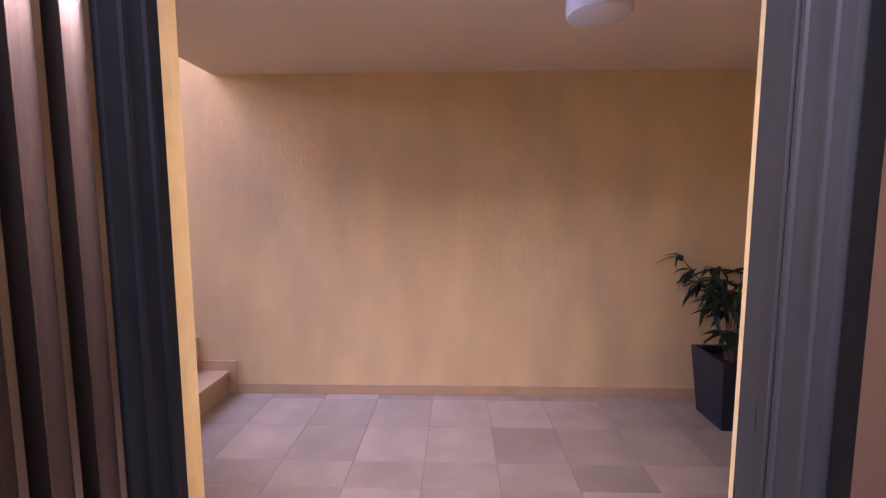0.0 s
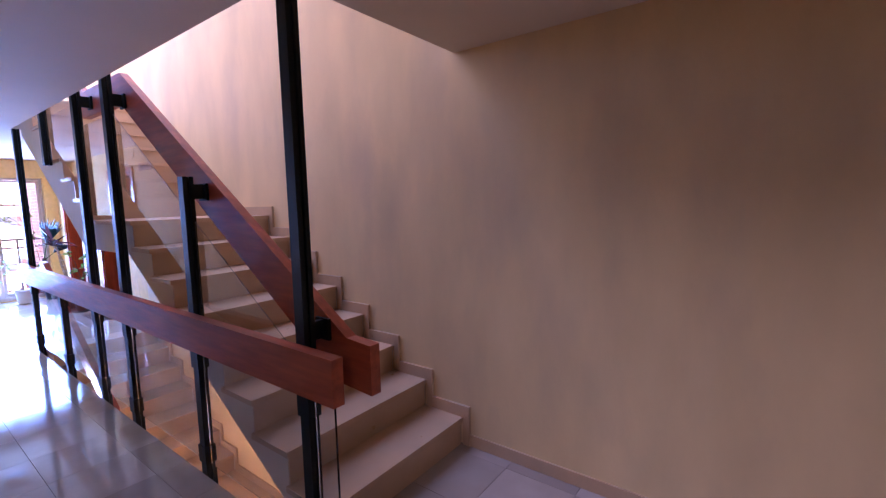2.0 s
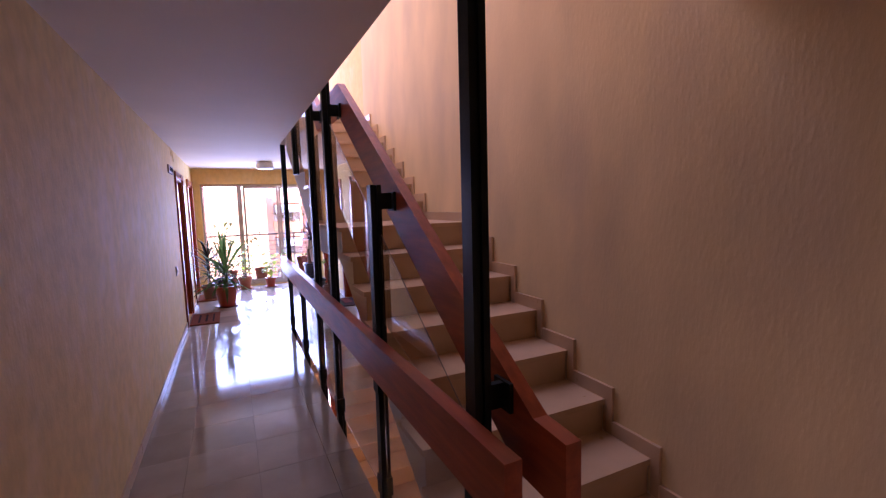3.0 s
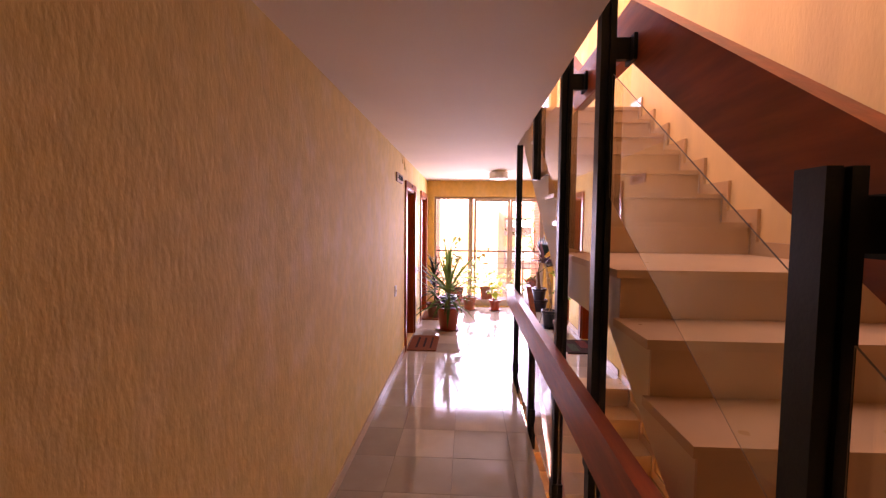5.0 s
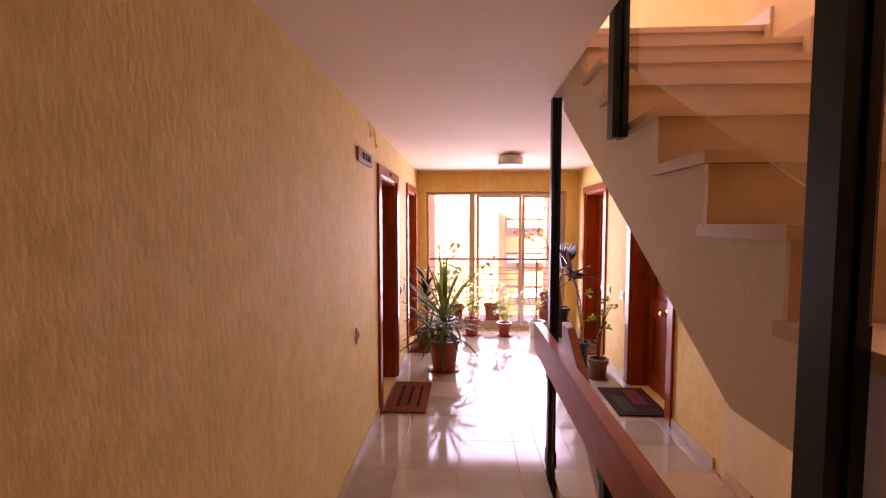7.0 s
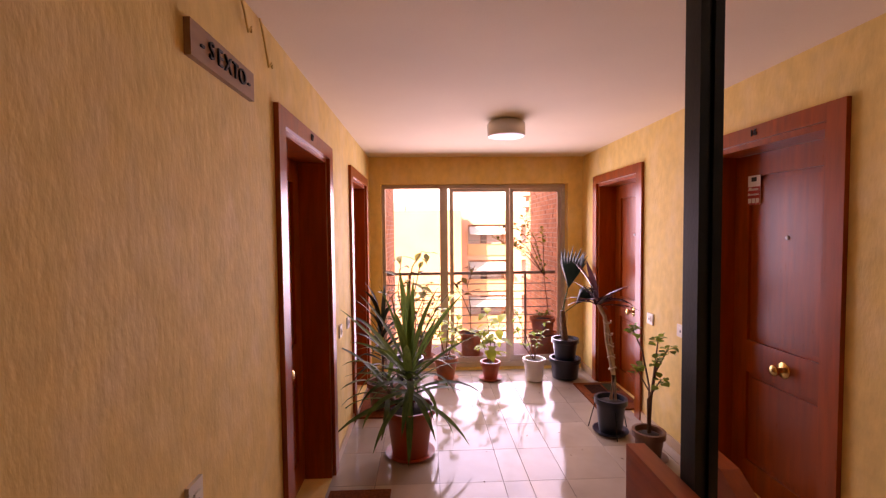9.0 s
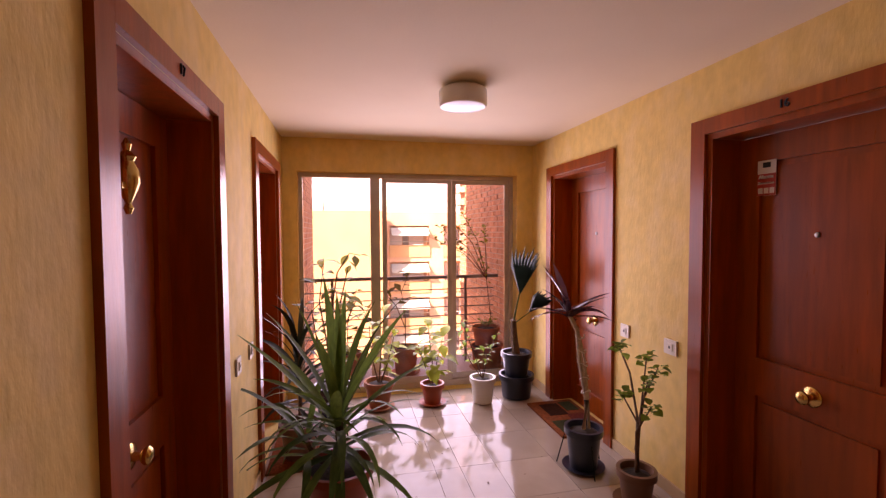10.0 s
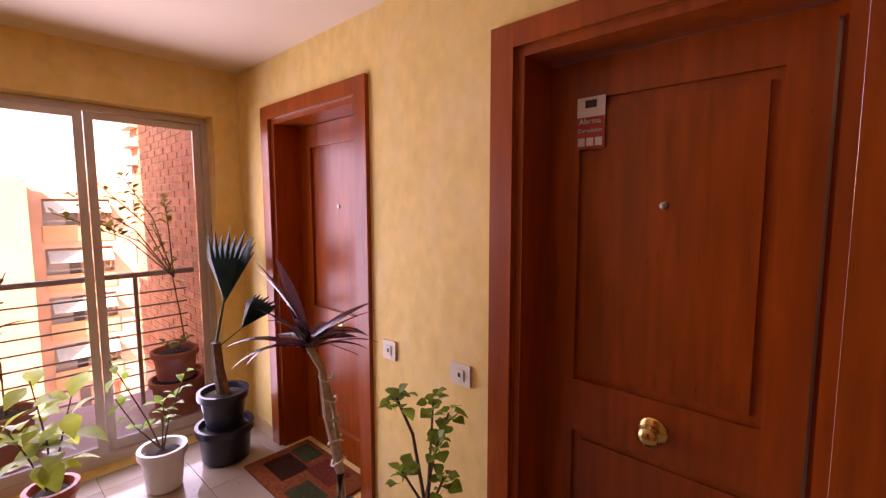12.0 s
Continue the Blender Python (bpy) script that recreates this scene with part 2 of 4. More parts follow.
def lathe(bm, prof, n=24, mi=0, centre=(0, 0)):
    rings = []
    for r, z in prof:
        rings.append([bm.verts.new((centre[0] + r * math.cos(2 * math.pi * i / n), centre[1] + r * math.sin(2 * math.pi * i / n), z)) for i in range(n)])
    for a, b in zip(rings, rings[1:]):
        for i in range(n):
            bm.faces.new((a[i], a[(i + 1) % n], b[(i + 1) % n], b[i])).material_index = mi
    bm.faces.new(rings[0][::-1]).material_index = mi
    bm.faces.new(rings[-1]).material_index = mi


def tube(bm, pts, radii, n=8, mi=0):
    pts = [Vector(p) for p in pts]
    rings = []
    for i, p in enumerate(pts):
        d = (pts[min(i + 1, len(pts) - 1)] - pts[max(i - 1, 0)]).normalized()
        q = d.to_track_quat("Z", "Y").to_matrix()
        r = radii[i] if isinstance(radii, (list, tuple)) else radii
        rings.append([bm.verts.new(p + q @ Vector((r * math.cos(2 * math.pi * k / n), r * math.sin(2 * math.pi * k / n), 0))) for k in range(n)])
    for a, b in zip(rings, rings[1:]):
        for k in range(n):
            bm.faces.new((a[k], a[(k + 1) % n], b[(k + 1) % n], b[k])).material_index = mi
    bm.faces.new(rings[0][::-1]).material_index = mi
    bm.faces.new(rings[-1]).material_index = mi


def holed(name, axis, c0, c1, u0, u1, v0, v1, holes, mat):
    """A plate normal to axis from c0 to c1, over u and v, with rectangular holes (u0, u1, v0, v1)."""
    us = sorted({u0, u1, *[h[0] for h in holes], *[h[1] for h in holes]})
    vs = sorted({v0, v1, *[h[2] for h in holes], *[h[3] for h in holes]})
    us = [u for u in us if u0 <= u <= u1]
    vs = [v for v in vs if v0 <= v <= v1]

    def solid(i, j):
        if not (0 <= i < len(us) - 1 and 0 <= j < len(vs) - 1):
            return False
        u, v = (us[i] + us[i + 1]) / 2, (vs[j] + vs[j + 1]) / 2
        return not any(a < u < b and c < v < d for a, b, c, d in holes)
    bm = bmesh.new()
    cache = {}

    def P(c, u, v):
        k = (c, u, v)
        if k not in cache:
            cache[k] = bm.verts.new({"x": (c, u, v), "y": (u, c, v), "z": (u, v, c)}[axis])
        return cache[k]
    for i in range(len(us) - 1):
        for j in range(len(vs) - 1):
            if not solid(i, j):
                continue
            a, b, c, d = us[i], us[i + 1], vs[j], vs[j + 1]
            for k in (c0, c1):
                bm.faces.new((P(k, a, c), P(k, b, c), P(k, b, d), P(k, a, d)))
            for di, dj, e, f in ((-1, 0, (a, c), (a, d)), (1, 0, (b, c), (b, d)), (0, -1, (a, c), (b, c)), (0, 1, (a, d), (b, d))):
                if not solid(i + di, j + dj):
                    bm.faces.new((P(c0, *e), P(c0, *f), P(c1, *f), P(c1, *e)))
    return finish(name, bm, mat)


def thing(name, m, label, category, group=""):
    e = new(name)
    e.empty_display_size = 0.1
    e.matrix_basis = m
    return tagged(e, label, category, group)


# ---- the plan ----
W, H = 2.37, 2.38
Y0, Y1 = -3.68, 8.965
STOREY = 2.70
RISE, RUN = 0.18, 0.288
NOSE1, LAND_END = 0.234, 3.185
WELL_X, WELL_Y0, WELL_Y1 = 1.25, 0.25, 5.18
ZB, ZT = -3.0, 5.7
DOORS = {"L1": (6.03, 6.89), "L2": (7.77, 8.60), "R1": (7.665, 8.52), "R2": (5.94, 6.785)}
DOOR_H = 2.03
LIFT = (-2.07, -0.98)


def S(ob, label="", category=""):
    return tagged(ob, label, category, kind="structure")


S(holed("wall_west", "x", -0.24, 0.0, Y0, Y1, ZB, ZT, [(*DOORS["L1"], 0, DOOR_H), (*DOORS["L2"], 0, DOOR_H), (*LIFT, 0, 2.12)], M_WALL),
  "cream wall with vertical drip texture", "wall")
S(holed("wall_east", "x", W, W + 0.24, Y0, 5.18, ZB, ZT, [], M_STAIRWALL), "cream plaster wall with damp stains", "wall")
S(holed("wall_east_hall", "x", W, W + 0.24, 5.18, Y1, ZB, ZT, [(*DOORS["R1"], 0, DOOR_H), (*DOORS["R2"], 0, DOOR_H)], M_WALL),
  "cream wall with vertical drip texture", "wall")
S(box("wall_south", -0.24, W + 0.24, Y0 - 0.2, Y0, ZB, ZT, M_WALL), "cream textured end wall", "wall")
S(holed("wall_north", "y", Y1, Y1 + 0.24, -0.24, W + 0.24, ZB, ZT,
        [(0.125, 2.205, 0.0, 2.085), (0.10, 2.26, -2.7, -0.61), (0.10, 2.26, 2.9, 5.4)], M_WALL), "cream end wall round the glazing", "wall")
S(holed("ceiling", "z", H, H + 0.02, 0, W, Y0, Y1, [(WELL_X, W, WELL_Y0, WELL_Y1)], M_CEIL), "plain white painted ceiling", "ceiling")
S(holed("slab_upper", "z", H + 0.02, STOREY, 0, W, Y0, Y1, [(WELL_X, W, WELL_Y0, WELL_Y1)], M_STRINGER), "white edge of the floor above", "slab")
S(holed("slab", "z", -0.32, -0.012, 0, W, Y0, Y1, [(WELL_X, W, NOSE1 + 0.02, WELL_Y1)], M_GROUT), "concrete floor slab under the tiles", "slab")
S(box("floor_lower", 0, W, Y0, Y1, ZB, -2.7, M_MARBLE), "polished marble floor of the storey below", "floor")
# unseen lid, added to keep direct sun out of the stairwell
S(holed("roof", "z", ZT, ZT + 0.2, -0.24, W + 0.24, Y0 - 0.2, Y1 + 0.24, [], M_CEIL), "unseen white ceiling closing the stairwell against the sun", "ceiling")


# ---- stairs ----
def noses():
    out = [(NOSE1 + RUN * k, RISE * (k + 1)) for k in range(8)]
    out += [(LAND_END + RUN * k, RISE * (9 + k)) for k in range(7)]
    return out


def stair(z):
    st = thing("staircase", pose(0, 0, z), "beige marble staircase with a mid landing and plastered side", "staircase", "stair flights")
    x0 = 1.335
    ns = noses()
    top = []
    for k, (y, h) in enumerate(ns):
        top += [(y + 0.015, h - RISE if k else 0.0), (y + 0.015, h - 0.03)]
    end = 5.175
    top += [(end, ns[-1][1] - 0.03)]
    under = [(end, 2.325), (3.36, 1.20), (2.38, 1.20), (0.62, 0.10), (0.46, 0.0)]
    bm = bmesh.new()
    prism(bm, top + under, x0, W - 0.002)
    finish("stringer", bm, M_STRINGER, st)
    ends = [ns[k + 1][0] for k in range(len(ns) - 1)] + [5.178]
    for (y, h), ye in zip(ns, ends):
        box("tread", 1.312, W - 0.02, y - 0.012, ye + 0.013, h - 0.03, h, M_STEP, 0.005, st)
        box("riser", x0 - 0.004, W - 0.02, y + 0.003, y + 0.0145, h - RISE + 0.001, h - 0.0305, M_STEP, 0, st)
    zz = [NOSE1] + [n[0] for n in ns[1:]] + [5.16]
    for k, (y, h) in enumerate(ns):
        bm = bmesh.new()
        ye = zz[k + 1] - 0.062
        prism(bm, [(y - 0.06, h - RISE + 0.001), (y - 0.06, h + 0.075), (ye, h + 0.075), (ye, h + 0.001), (y - 0.013, h + 0.001), (y - 0.013, h - RISE + 0.001)], W - 0.019, W - 0.001)
        finish("skirting", bm, M_STEP, st, 0.002)
    return st


stair(0.0)
stair(-STOREY)

# ---- railing ----
POSTS = [0.27, 1.27, 2.34, 3.02, 4.0, 5.115]
railing = thing("stair_railing", pose(1.28, 0, 0), "red-brown timber handrails and glass panes on black steel posts", "railing")


def post(y, z0, z1):
    bm = bmesh.new()
    add_box(bm, -0.028, -0.006, y - 0.03, y + 0.03, z0, z1)
    add_box(bm, 0.006, 0.028, y - 0.03, y + 0.03, z0, z1)
    add_box(bm, -0.0065, 0.0065, y - 0.018, y + 0.018, z0 + 0.002, z1 - 0.002)
    finish("post", bm, M_STEEL, railing, 0.003)


def slope_z(y):
    return 0.985 + (y - 0.16) * 0.665


post(POSTS[0], -0.15, H - 0.001)
post(POSTS[1], -0.15, 1.69)
post(POSTS[2], -0.15, 2.66)
post(POSTS[3], -0.15, 2.66)
post(POSTS[4], -0.15, 0.78)
post(POSTS[4], 1.93, 2.66)
post(POSTS[5], -0.15, H - 0.001)
bm = bmesh.new()
add_box(bm, -0.085, -0.032, 0.0, 5.32, 0.762, 0.95)
finish("handrail", bm, M_RAIL, railing, 0.008)
bm = bmesh.new()
prism(bm, [(-0.01, 0.745), (-0.01, 0.955), (0.13, 0.965), (2.38, slope_z(2.38)), (3.2, slope_z(2.38)), (3.5, slope_z(2.38) + 0.2), (3.5, slope_z(2.38) - 0.0),
           (3.25, slope_z(2.38) - 0.2), (2.42, slope_z(2.38) - 0.2), (0.2, 0.76)], 0.10, 0.152)
finish("sloping_handrail", bm, M_RAIL, railing, 0.007)
bm = bmesh.new()
prism(bm, [(5.32, 0.745), (5.32, 0.955), (5.18, 0.945), (3.30, -0.23), (3.30, -0.44), (5.11, 0.70)], 0.10, 0.152)
finish("lower_handrail", bm, M_RAIL, railing, 0.007)
for y, z in ((POSTS[0], 1.0), (POSTS[1], 1.62), (POSTS[2], 2.27), (POSTS[3], 2.36)):
    bm = bmesh.new()
    add_box(bm, 0.0285, 0.099, y - 0.012, y + 0.012, z - 0.05, z + 0.03)
    add_box(bm, 0.085, 0.0985, y - 0.045, y + 0.045, z - 0.06, z + 0.035)
    finish("bracket", bm, M_STEEL, railing, 0.002)
for y in POSTS:
    for z in (0.12, 0.68):
        box("clamp", -0.034, 0.034, y - 0.04, y + 0.04, z - 0.05, z + 0.05, M_STEEL, 0.003, railing)


def ground_edges(ob):
    """The narrow faces of a pane are ground; its two large faces stay clear."""
    for q in ob.data.polygons:
        if abs(q.normal.x) < 0.5:
            q.material_index = 1
    ob.visible_shadow = False


for a, b in zip(POSTS, POSTS[1:]):
    g = box("pane", -0.005, 0.005, a + 0.045, b - 0.045, 0.06, 0.75, M_GLASS, 0.0, railing)
    g.visible_shadow = False
box("pane", -0.005, 0.005, 0.10, POSTS[0] - 0.045, 0.06, 0.74, M_GLASS, 0.0, railing).visible_shadow = False
bays = [(0.34, POSTS[1] - 0.04), (POSTS[1] + 0.04, POSTS[2] - 0.04)]
for a, b in bays:
    bm = bmesh.new()
    prism(bm, [(a, max(0.80, slope_z(a) - 0.66)), (a, slope_z(a) - 0.25), (b, slope_z(b) - 0.25), (b, max(0.80, slope_z(b) - 0.70))], 0.014, 0.018)
    ground_edges(finish("sloping_pane", bm, [M_GLASS, M_GLASSEDGE], railing))
bm = bmesh.new()
prism(bm, [(POSTS[2] + 0.04, 1.48), (POSTS[2] + 0.04, 2.16), (POSTS[3] - 0.04, 2.16), (POSTS[3] - 0.04, 1.48)], 0.014, 0.018)
ground_edges(finish("landing_pane", bm, [M_GLASS, M_GLASSEDGE], railing))
for a, b in ((POSTS[3] + 0.04, POSTS[4] - 0.04), (POSTS[4] + 0.04, POSTS[5] - 0.04)):
    bm = bmesh.new()
    f = lambda y: 1.62 + (y - 3.0) * 0.58
    prism(bm, [(a, f(a)), (a, f(a) + 0.72), (b, f(b) + 0.72), (b, f(b))], 0.014, 0.018)
    ground_edges(finish("sloping_pane", bm, [M_GLASS, M_GLASSEDGE], railing))


# ---- doors ----
def panel_door(side, key, label, number):
    """side -1: in the west wall; +1: in the east wall. Local x points into the recess."""
    y0, y1 = DOORS[key]
    x = 0.0 if side < 0 else W
    d = thing("apartment_door", Matrix.Translation((x, 0, 0)) @ Matrix.Diagonal((side, 1, 1, 1)), label, "door", "apartment doors")

    def B(name, a, b, c, e, f, g, mat, bev=0.004, par=None):
        return box(name, a, b, c, e, f, g, mat, bev, par or d)
    aw = 0.09
    B("architrave", -0.022, 0.0, y0 - aw, y0, 0.0, DOOR_H + 0.077, M_WOOD)
    B("architrave", -0.022, 0.0, y1, y1 + aw, 0.0, DOOR_H + 0.077, M_WOOD)
    B("architrave", -0.022, 0.0, y0 + 0.0005, y1 - 0.0005, DOOR_H, DOOR_H + 0.077, M_WOOD)
    B("jamb_lining", 0.0005, 0.20, y0 + 0.0005, y0 + 0.03, 0.0, DOOR_H - 0.0005, M_WOOD, 0.002)
    B("jamb_lining", 0.0005, 0.20, y1 - 0.03, y1 - 0.0005, 0.0, DOOR_H - 0.0005, M_WOOD, 0.002)
    B("head_lining", 0.0005, 0.20, y0 + 0.031, y1 - 0.031, DOOR_H - 0.03, DOOR_H - 0.0005, M_WOOD, 0.002)
    a, b = y0 + 0.032, y1 - 0.032
    leaf = B("leaf", 0.185, 0.225, a, b, 0.008, DOOR_H - 0.032, M_WOOD, 0.003)
    st = 0.115
    for n, c, e, f, g in (("stile", a, a + st, 0.01, DOOR_H - 0.034), ("stile", b - st, b, 0.01, DOOR_H - 0.034), ("top_rail", a + st, b - st, 1.87, DOOR_H - 0.034),
                          ("lock_rail", a + st, b - st, 0.71, 0.90), ("bottom_rail", a + st, b - st, 0.01, 0.17)):
        B(n, 0.168, 0.1845, c, e, f, g, M_WOOD, 0.005)
    for z0, z1 in ((0.90, 1.87), (0.17, 0.71)):
        bm = bmesh.new()
        add_box(bm, 0.176, 0.1847, a + st + 0.03, b - st - 0.03, z0 + 0.03, z1 - 0.03)
        finish("raised_panel", bm, M_WOOD, d, 0.004)
    ym = (a + b) / 2
    bm = bmesh.new()
    lathe(bm, [(0.012, 0), (0.012, 0.006), (0.006, 0.008)], 12)
    bmesh.ops.rotate(bm, verts=bm.verts, matrix=Matrix.Rotation(radians(-90), 3, 'Y'))
    tagged(finish("peephole", bm, M_CHROME, d, smooth=True, loc=(0.176, ym, 1.515)), "small chrome peephole")
    bm = bmesh.new()
    lathe(bm, [(0.045, 0), (0.045, 0.004), (0.04, 0.008), (0.016, 0.011), (0.013, 0.035), (0.022, 0.040), (0.030, 0.050), (0.030, 0.060), (0.022, 0.067), (0.01, 0.07)], 20)
    bmesh.ops.rotate(bm, verts=bm.verts, matrix=Matrix.Rotation(radians(-90), 3, 'Y'))
    tagged(finish("door_knob", bm, M_BRASS, d, smooth=True, loc=(0.168, ym, 0.80)), "round brass pull knob on a rose")
    if number:
        letters(number, "door_number", d, side, ym, DOOR_H + 0.039, 0.05, -0.0225)
    return d


def letters(txt, name, parent, side, y, z, size, xface):
    cu = bpy.data.curves.new(name, 'FONT')
    cu.body, cu.size, cu.extrude, cu.align_x, cu.align_y = txt, size, 0.003, 'CENTER', 'CENTER'
    tmp = bpy.data.objects.new("tmp", cu)
    scene.collection.objects.link(tmp)
    bpy.context.view_layer.update()
    me = bpy.data.meshes.new_from_object(tmp.evaluated_get(bpy.context.evaluated_depsgraph_get()))
    bpy.data.objects.remove(tmp)
    me.materials.clear()
    me.materials.append(M_BLACK)
    # text runs along the wall as read from the corridor; the parent's mirrored x is undone here
    right = Vector((0, 1, 0)) if side < 0 else Vector((0, -1, 0))
    out = Vector((-1, 0, 0))
    up = Vector((0, 0, 1))
    rot = Matrix((right, up, out)).transposed().to_4x4()
    me.transform(Matrix.Translation((xface - 0.003, y, z)) @ rot)
    ob = new(name, me)
    ob.parent = parent
    return ob


panel_door(-1, "L1", "closed dark red-brown panelled door with brass fittings", "17")
panel_door(-1, "L2", "closed dark red-brown panelled apartment door in deep frame", "")
panel_door(1, "R1", "closed glossy red-brown panelled door with brass knob", "")
d_r2 = panel_door(1, "R2", "closed red-brown panelled door with alarm sticker", "16")

# knocker on the door of the west wall
bm = bmesh.new()
lathe(bm, [(0.008, 0), (0.016, 0.02), (0.008, 0.035), (0.02, 0.06), (0.035, 0.1), (0.034, 0.14), (0.02, 0.17), (0.028, 0.185), (0.01, 0.205), (0.015, 0.225), (0.004, 0.245)], 14)
add_box(bm, -0.055, 0.055, -0.008, 0.008, 0.08, 0.1)
add_box(bm, -0.012, 0.012, 0.0, 0.03, 0.09, 0.12)
kn = finish("door_knocker", bm, M_BRASS, smooth=True)
kn.matrix_basis = pose(-0.145, 6.46, 1.60, 0, 0, 90)
tagged(kn, "ornate brass lantern-shaped knocker on a door", "knocker")

# added strip imitates the line of light along the leaf's edge
tagged(box("edge_strip", 0.160, 0.1675, 5.985, 5.992, 0.02, 1.96, M_CHROME, 0.001, d_r2), "thin strip standing in for the bright line of light at the door edge")
# alarm sticker
stk = thing("alarm_sticker", pose(2.5375, 6.6, 1.79), "white and red alarm company sticker on a door", "sticker")
box("paper", -0.002, 0.0, -0.048, 0.048, -0.085, 0.085, M_STICKW, 0, stk)
box("red_band", -0.0032, -0.0021, -0.0475, 0.0475, -0.0775, 0.02, M_STICKR, 0, stk)
box("logo_block", -0.0032, -0.0021, -0.02, 0.02, 0.05, 0.075, M_BLACK, 0, stk)
box("red_band", -0.0032, -0.0021, -0.0475, 0.0475, -0.0845, -0.078, M_STICKR, 0, stk)
for k in (-0.03, 0.0, 0.03):
    box("white_square", -0.0045, -0.0033, k - 0.012, k + 0.012, -0.075, -0.048, M_STICKW, 0, stk)
letters("Alarma", "sticker_text", stk, 1, 0, 0.005, 0.026, -0.0033).data.materials[0] = M_STICKW
letters("Zerovision", "sticker_text", stk, 1, 0, -0.025, 0.019, -0.0033).data.materials[0] = M_STICKW

# floor sign
sg = thing("floor_sign", pose(0.0005, 5.48, 2.085), "pale wooden floor sign with dark letters on wall", "sign")
sg.matrix_basis = Matrix.Translation((0.0005, 5.48, 2.085)) @ Matrix.Diagonal((-1, 1, 1, 1))
box("board", -0.018, 0.0, -0.21, 0.21, -0.048, 0.048, M_SIGN, 0.003, sg)
for k, ch in enumerate("-SEXTO-"):
    letters(ch, "letter", sg, -1, (k - 3) * 0.052, 0.0, 0.07, -0.0185)


# loose cables above the sign
for y, dy, z in ((5.62, 0.10, 2.27), (5.80, 0.13, 2.22)):
    bm = bmesh.new()
    tube(bm, [(0.006, y, H - 0.002), (0.012, y + dy * 0.2, (z + H) / 2), (0.012, y + dy * 0.5, z), (0.012, y + dy * 0.8, z + 0.03), (0.004, y + dy, z + 0.02)], 0.004, 6)
    tagged(finish("loose_cable", bm, M_WALL, None, smooth=True), "thin painted cable hanging from ceiling on wall", "cable", "loose cables")

# ---- switches ----
def switch(x, y, z, side, wd=0.085, ht=0.085):
    s = thing("light_switch", Matrix.Translation((x, y, z)) @ Matrix.Diagonal((side, 1, 1, 1)), "cream plastic light switch plate on the wall", "switch", "wall switches")
    box("plate", -0.011, -0.0005, -wd / 2, wd / 2, -ht / 2, ht / 2, M_WHITE, 0.003, s)
    box("rocker", -0.016, -0.0112, -wd / 5, wd / 5, -ht / 4, ht / 4, M_WHITE, 0.002, s)
    box("bell_mark", -0.0172, -0.0161, -0.006, 0.006, -0.008, 0.008, M_BLACK, 0, s)


switch(W, 7.445, 0.866, 1)
switch(W, 7.02, 0.864, 1, 0.10)
switch(0, 5.235, 0.87, -1, 0.07, 0.11)
switch(0, 7.2, 0.87, -1)
switch(0, 7.50, 0.87, -1)


# ---- lamps ----
def ceiling_lamp(x, y):
    l = thing("ceiling_lamp", pose(x, y, H), "round white drum ceiling lamp, switched off", "lamp", "ceiling lamps")
    bm = bmesh.new()
    lathe(bm, [(0.10, -0.0005), (0.105, -0.012), (0.105, -0.02)], 32)
    finish("base", bm, M_WHITE, l, smooth=True)
    bm = bmesh.new()
    lathe(bm, [(0.135, -0.0205), (0.14, -0.03), (0.14, -0.105), (0.132, -0.118), (0.10, -0.126), (0.04, -0.13)], 40)
    finish("shade", bm, M_LAMPGLASS, l, smooth=True)


ceiling_lamp(1.22, 7.36)
ceiling_lamp(1.17, -2.13)

# ---- glazing at the end ----
win = thing("window_1", pose(0, 9.1, 0), "full-height sliding aluminium window with clear panes", "window")
win["kind"] = "structure"


def bar(a, b, z0, z1, d0=-0.03, d1=0.03, name="frame"):
    box(name, a, b, d0, d1, z0, z1, M_ALU, 0.003, win)


bar(0.127, 0.16, 0.06, 2.045)
bar(2.17, 2.203, 0.06, 2.045)
bar(0.127, 2.203, 2.0455, 2.083)
bar(0.127, 2.203, 0.002, 0.0595, name="sill_track")
bar(0.775, 0.862, 0.06, 2.045)
for a, b, d in ((0.885, 1.565, -0.018), (1.575, 2.169, 0.016)):
    for n, p, q, z0, z1 in (("sash", a, a + 0.042, 0.062, 2.043), ("sash", b - 0.042, b, 0.062, 2.043), ("sash", a + 0.0425, b - 0.0425, 0.062, 0.12), ("sash", a + 0.0425, b - 0.0425, 2.005, 2.043)):
        box(n, p, q, d - 0.012, d + 0.012, z0, z1, M_ALU, 0.002, win)
    box("pane", a + 0.043, b - 0.043, d - 0.003, d + 0.003, 0.121, 2.004, M_PANE, 0, win).visible_shadow = False
box("pane", 0.161, 0.774, -0.003, 0.003, 0.061, 2.044, M_PANE, 0, win).visible_shadow = False

# ---- balcony ----
S(box("balcony_floor", -0.3, 2.7, Y1 + 0.24, 10.2, -0.3, -0.02, M_BALCFLOOR), "pinkish terrazzo balcony floor", "floor")
BX0, BX1, BY0, BY1 = 0.06, 2.36, Y1 + 0.242, 11.75


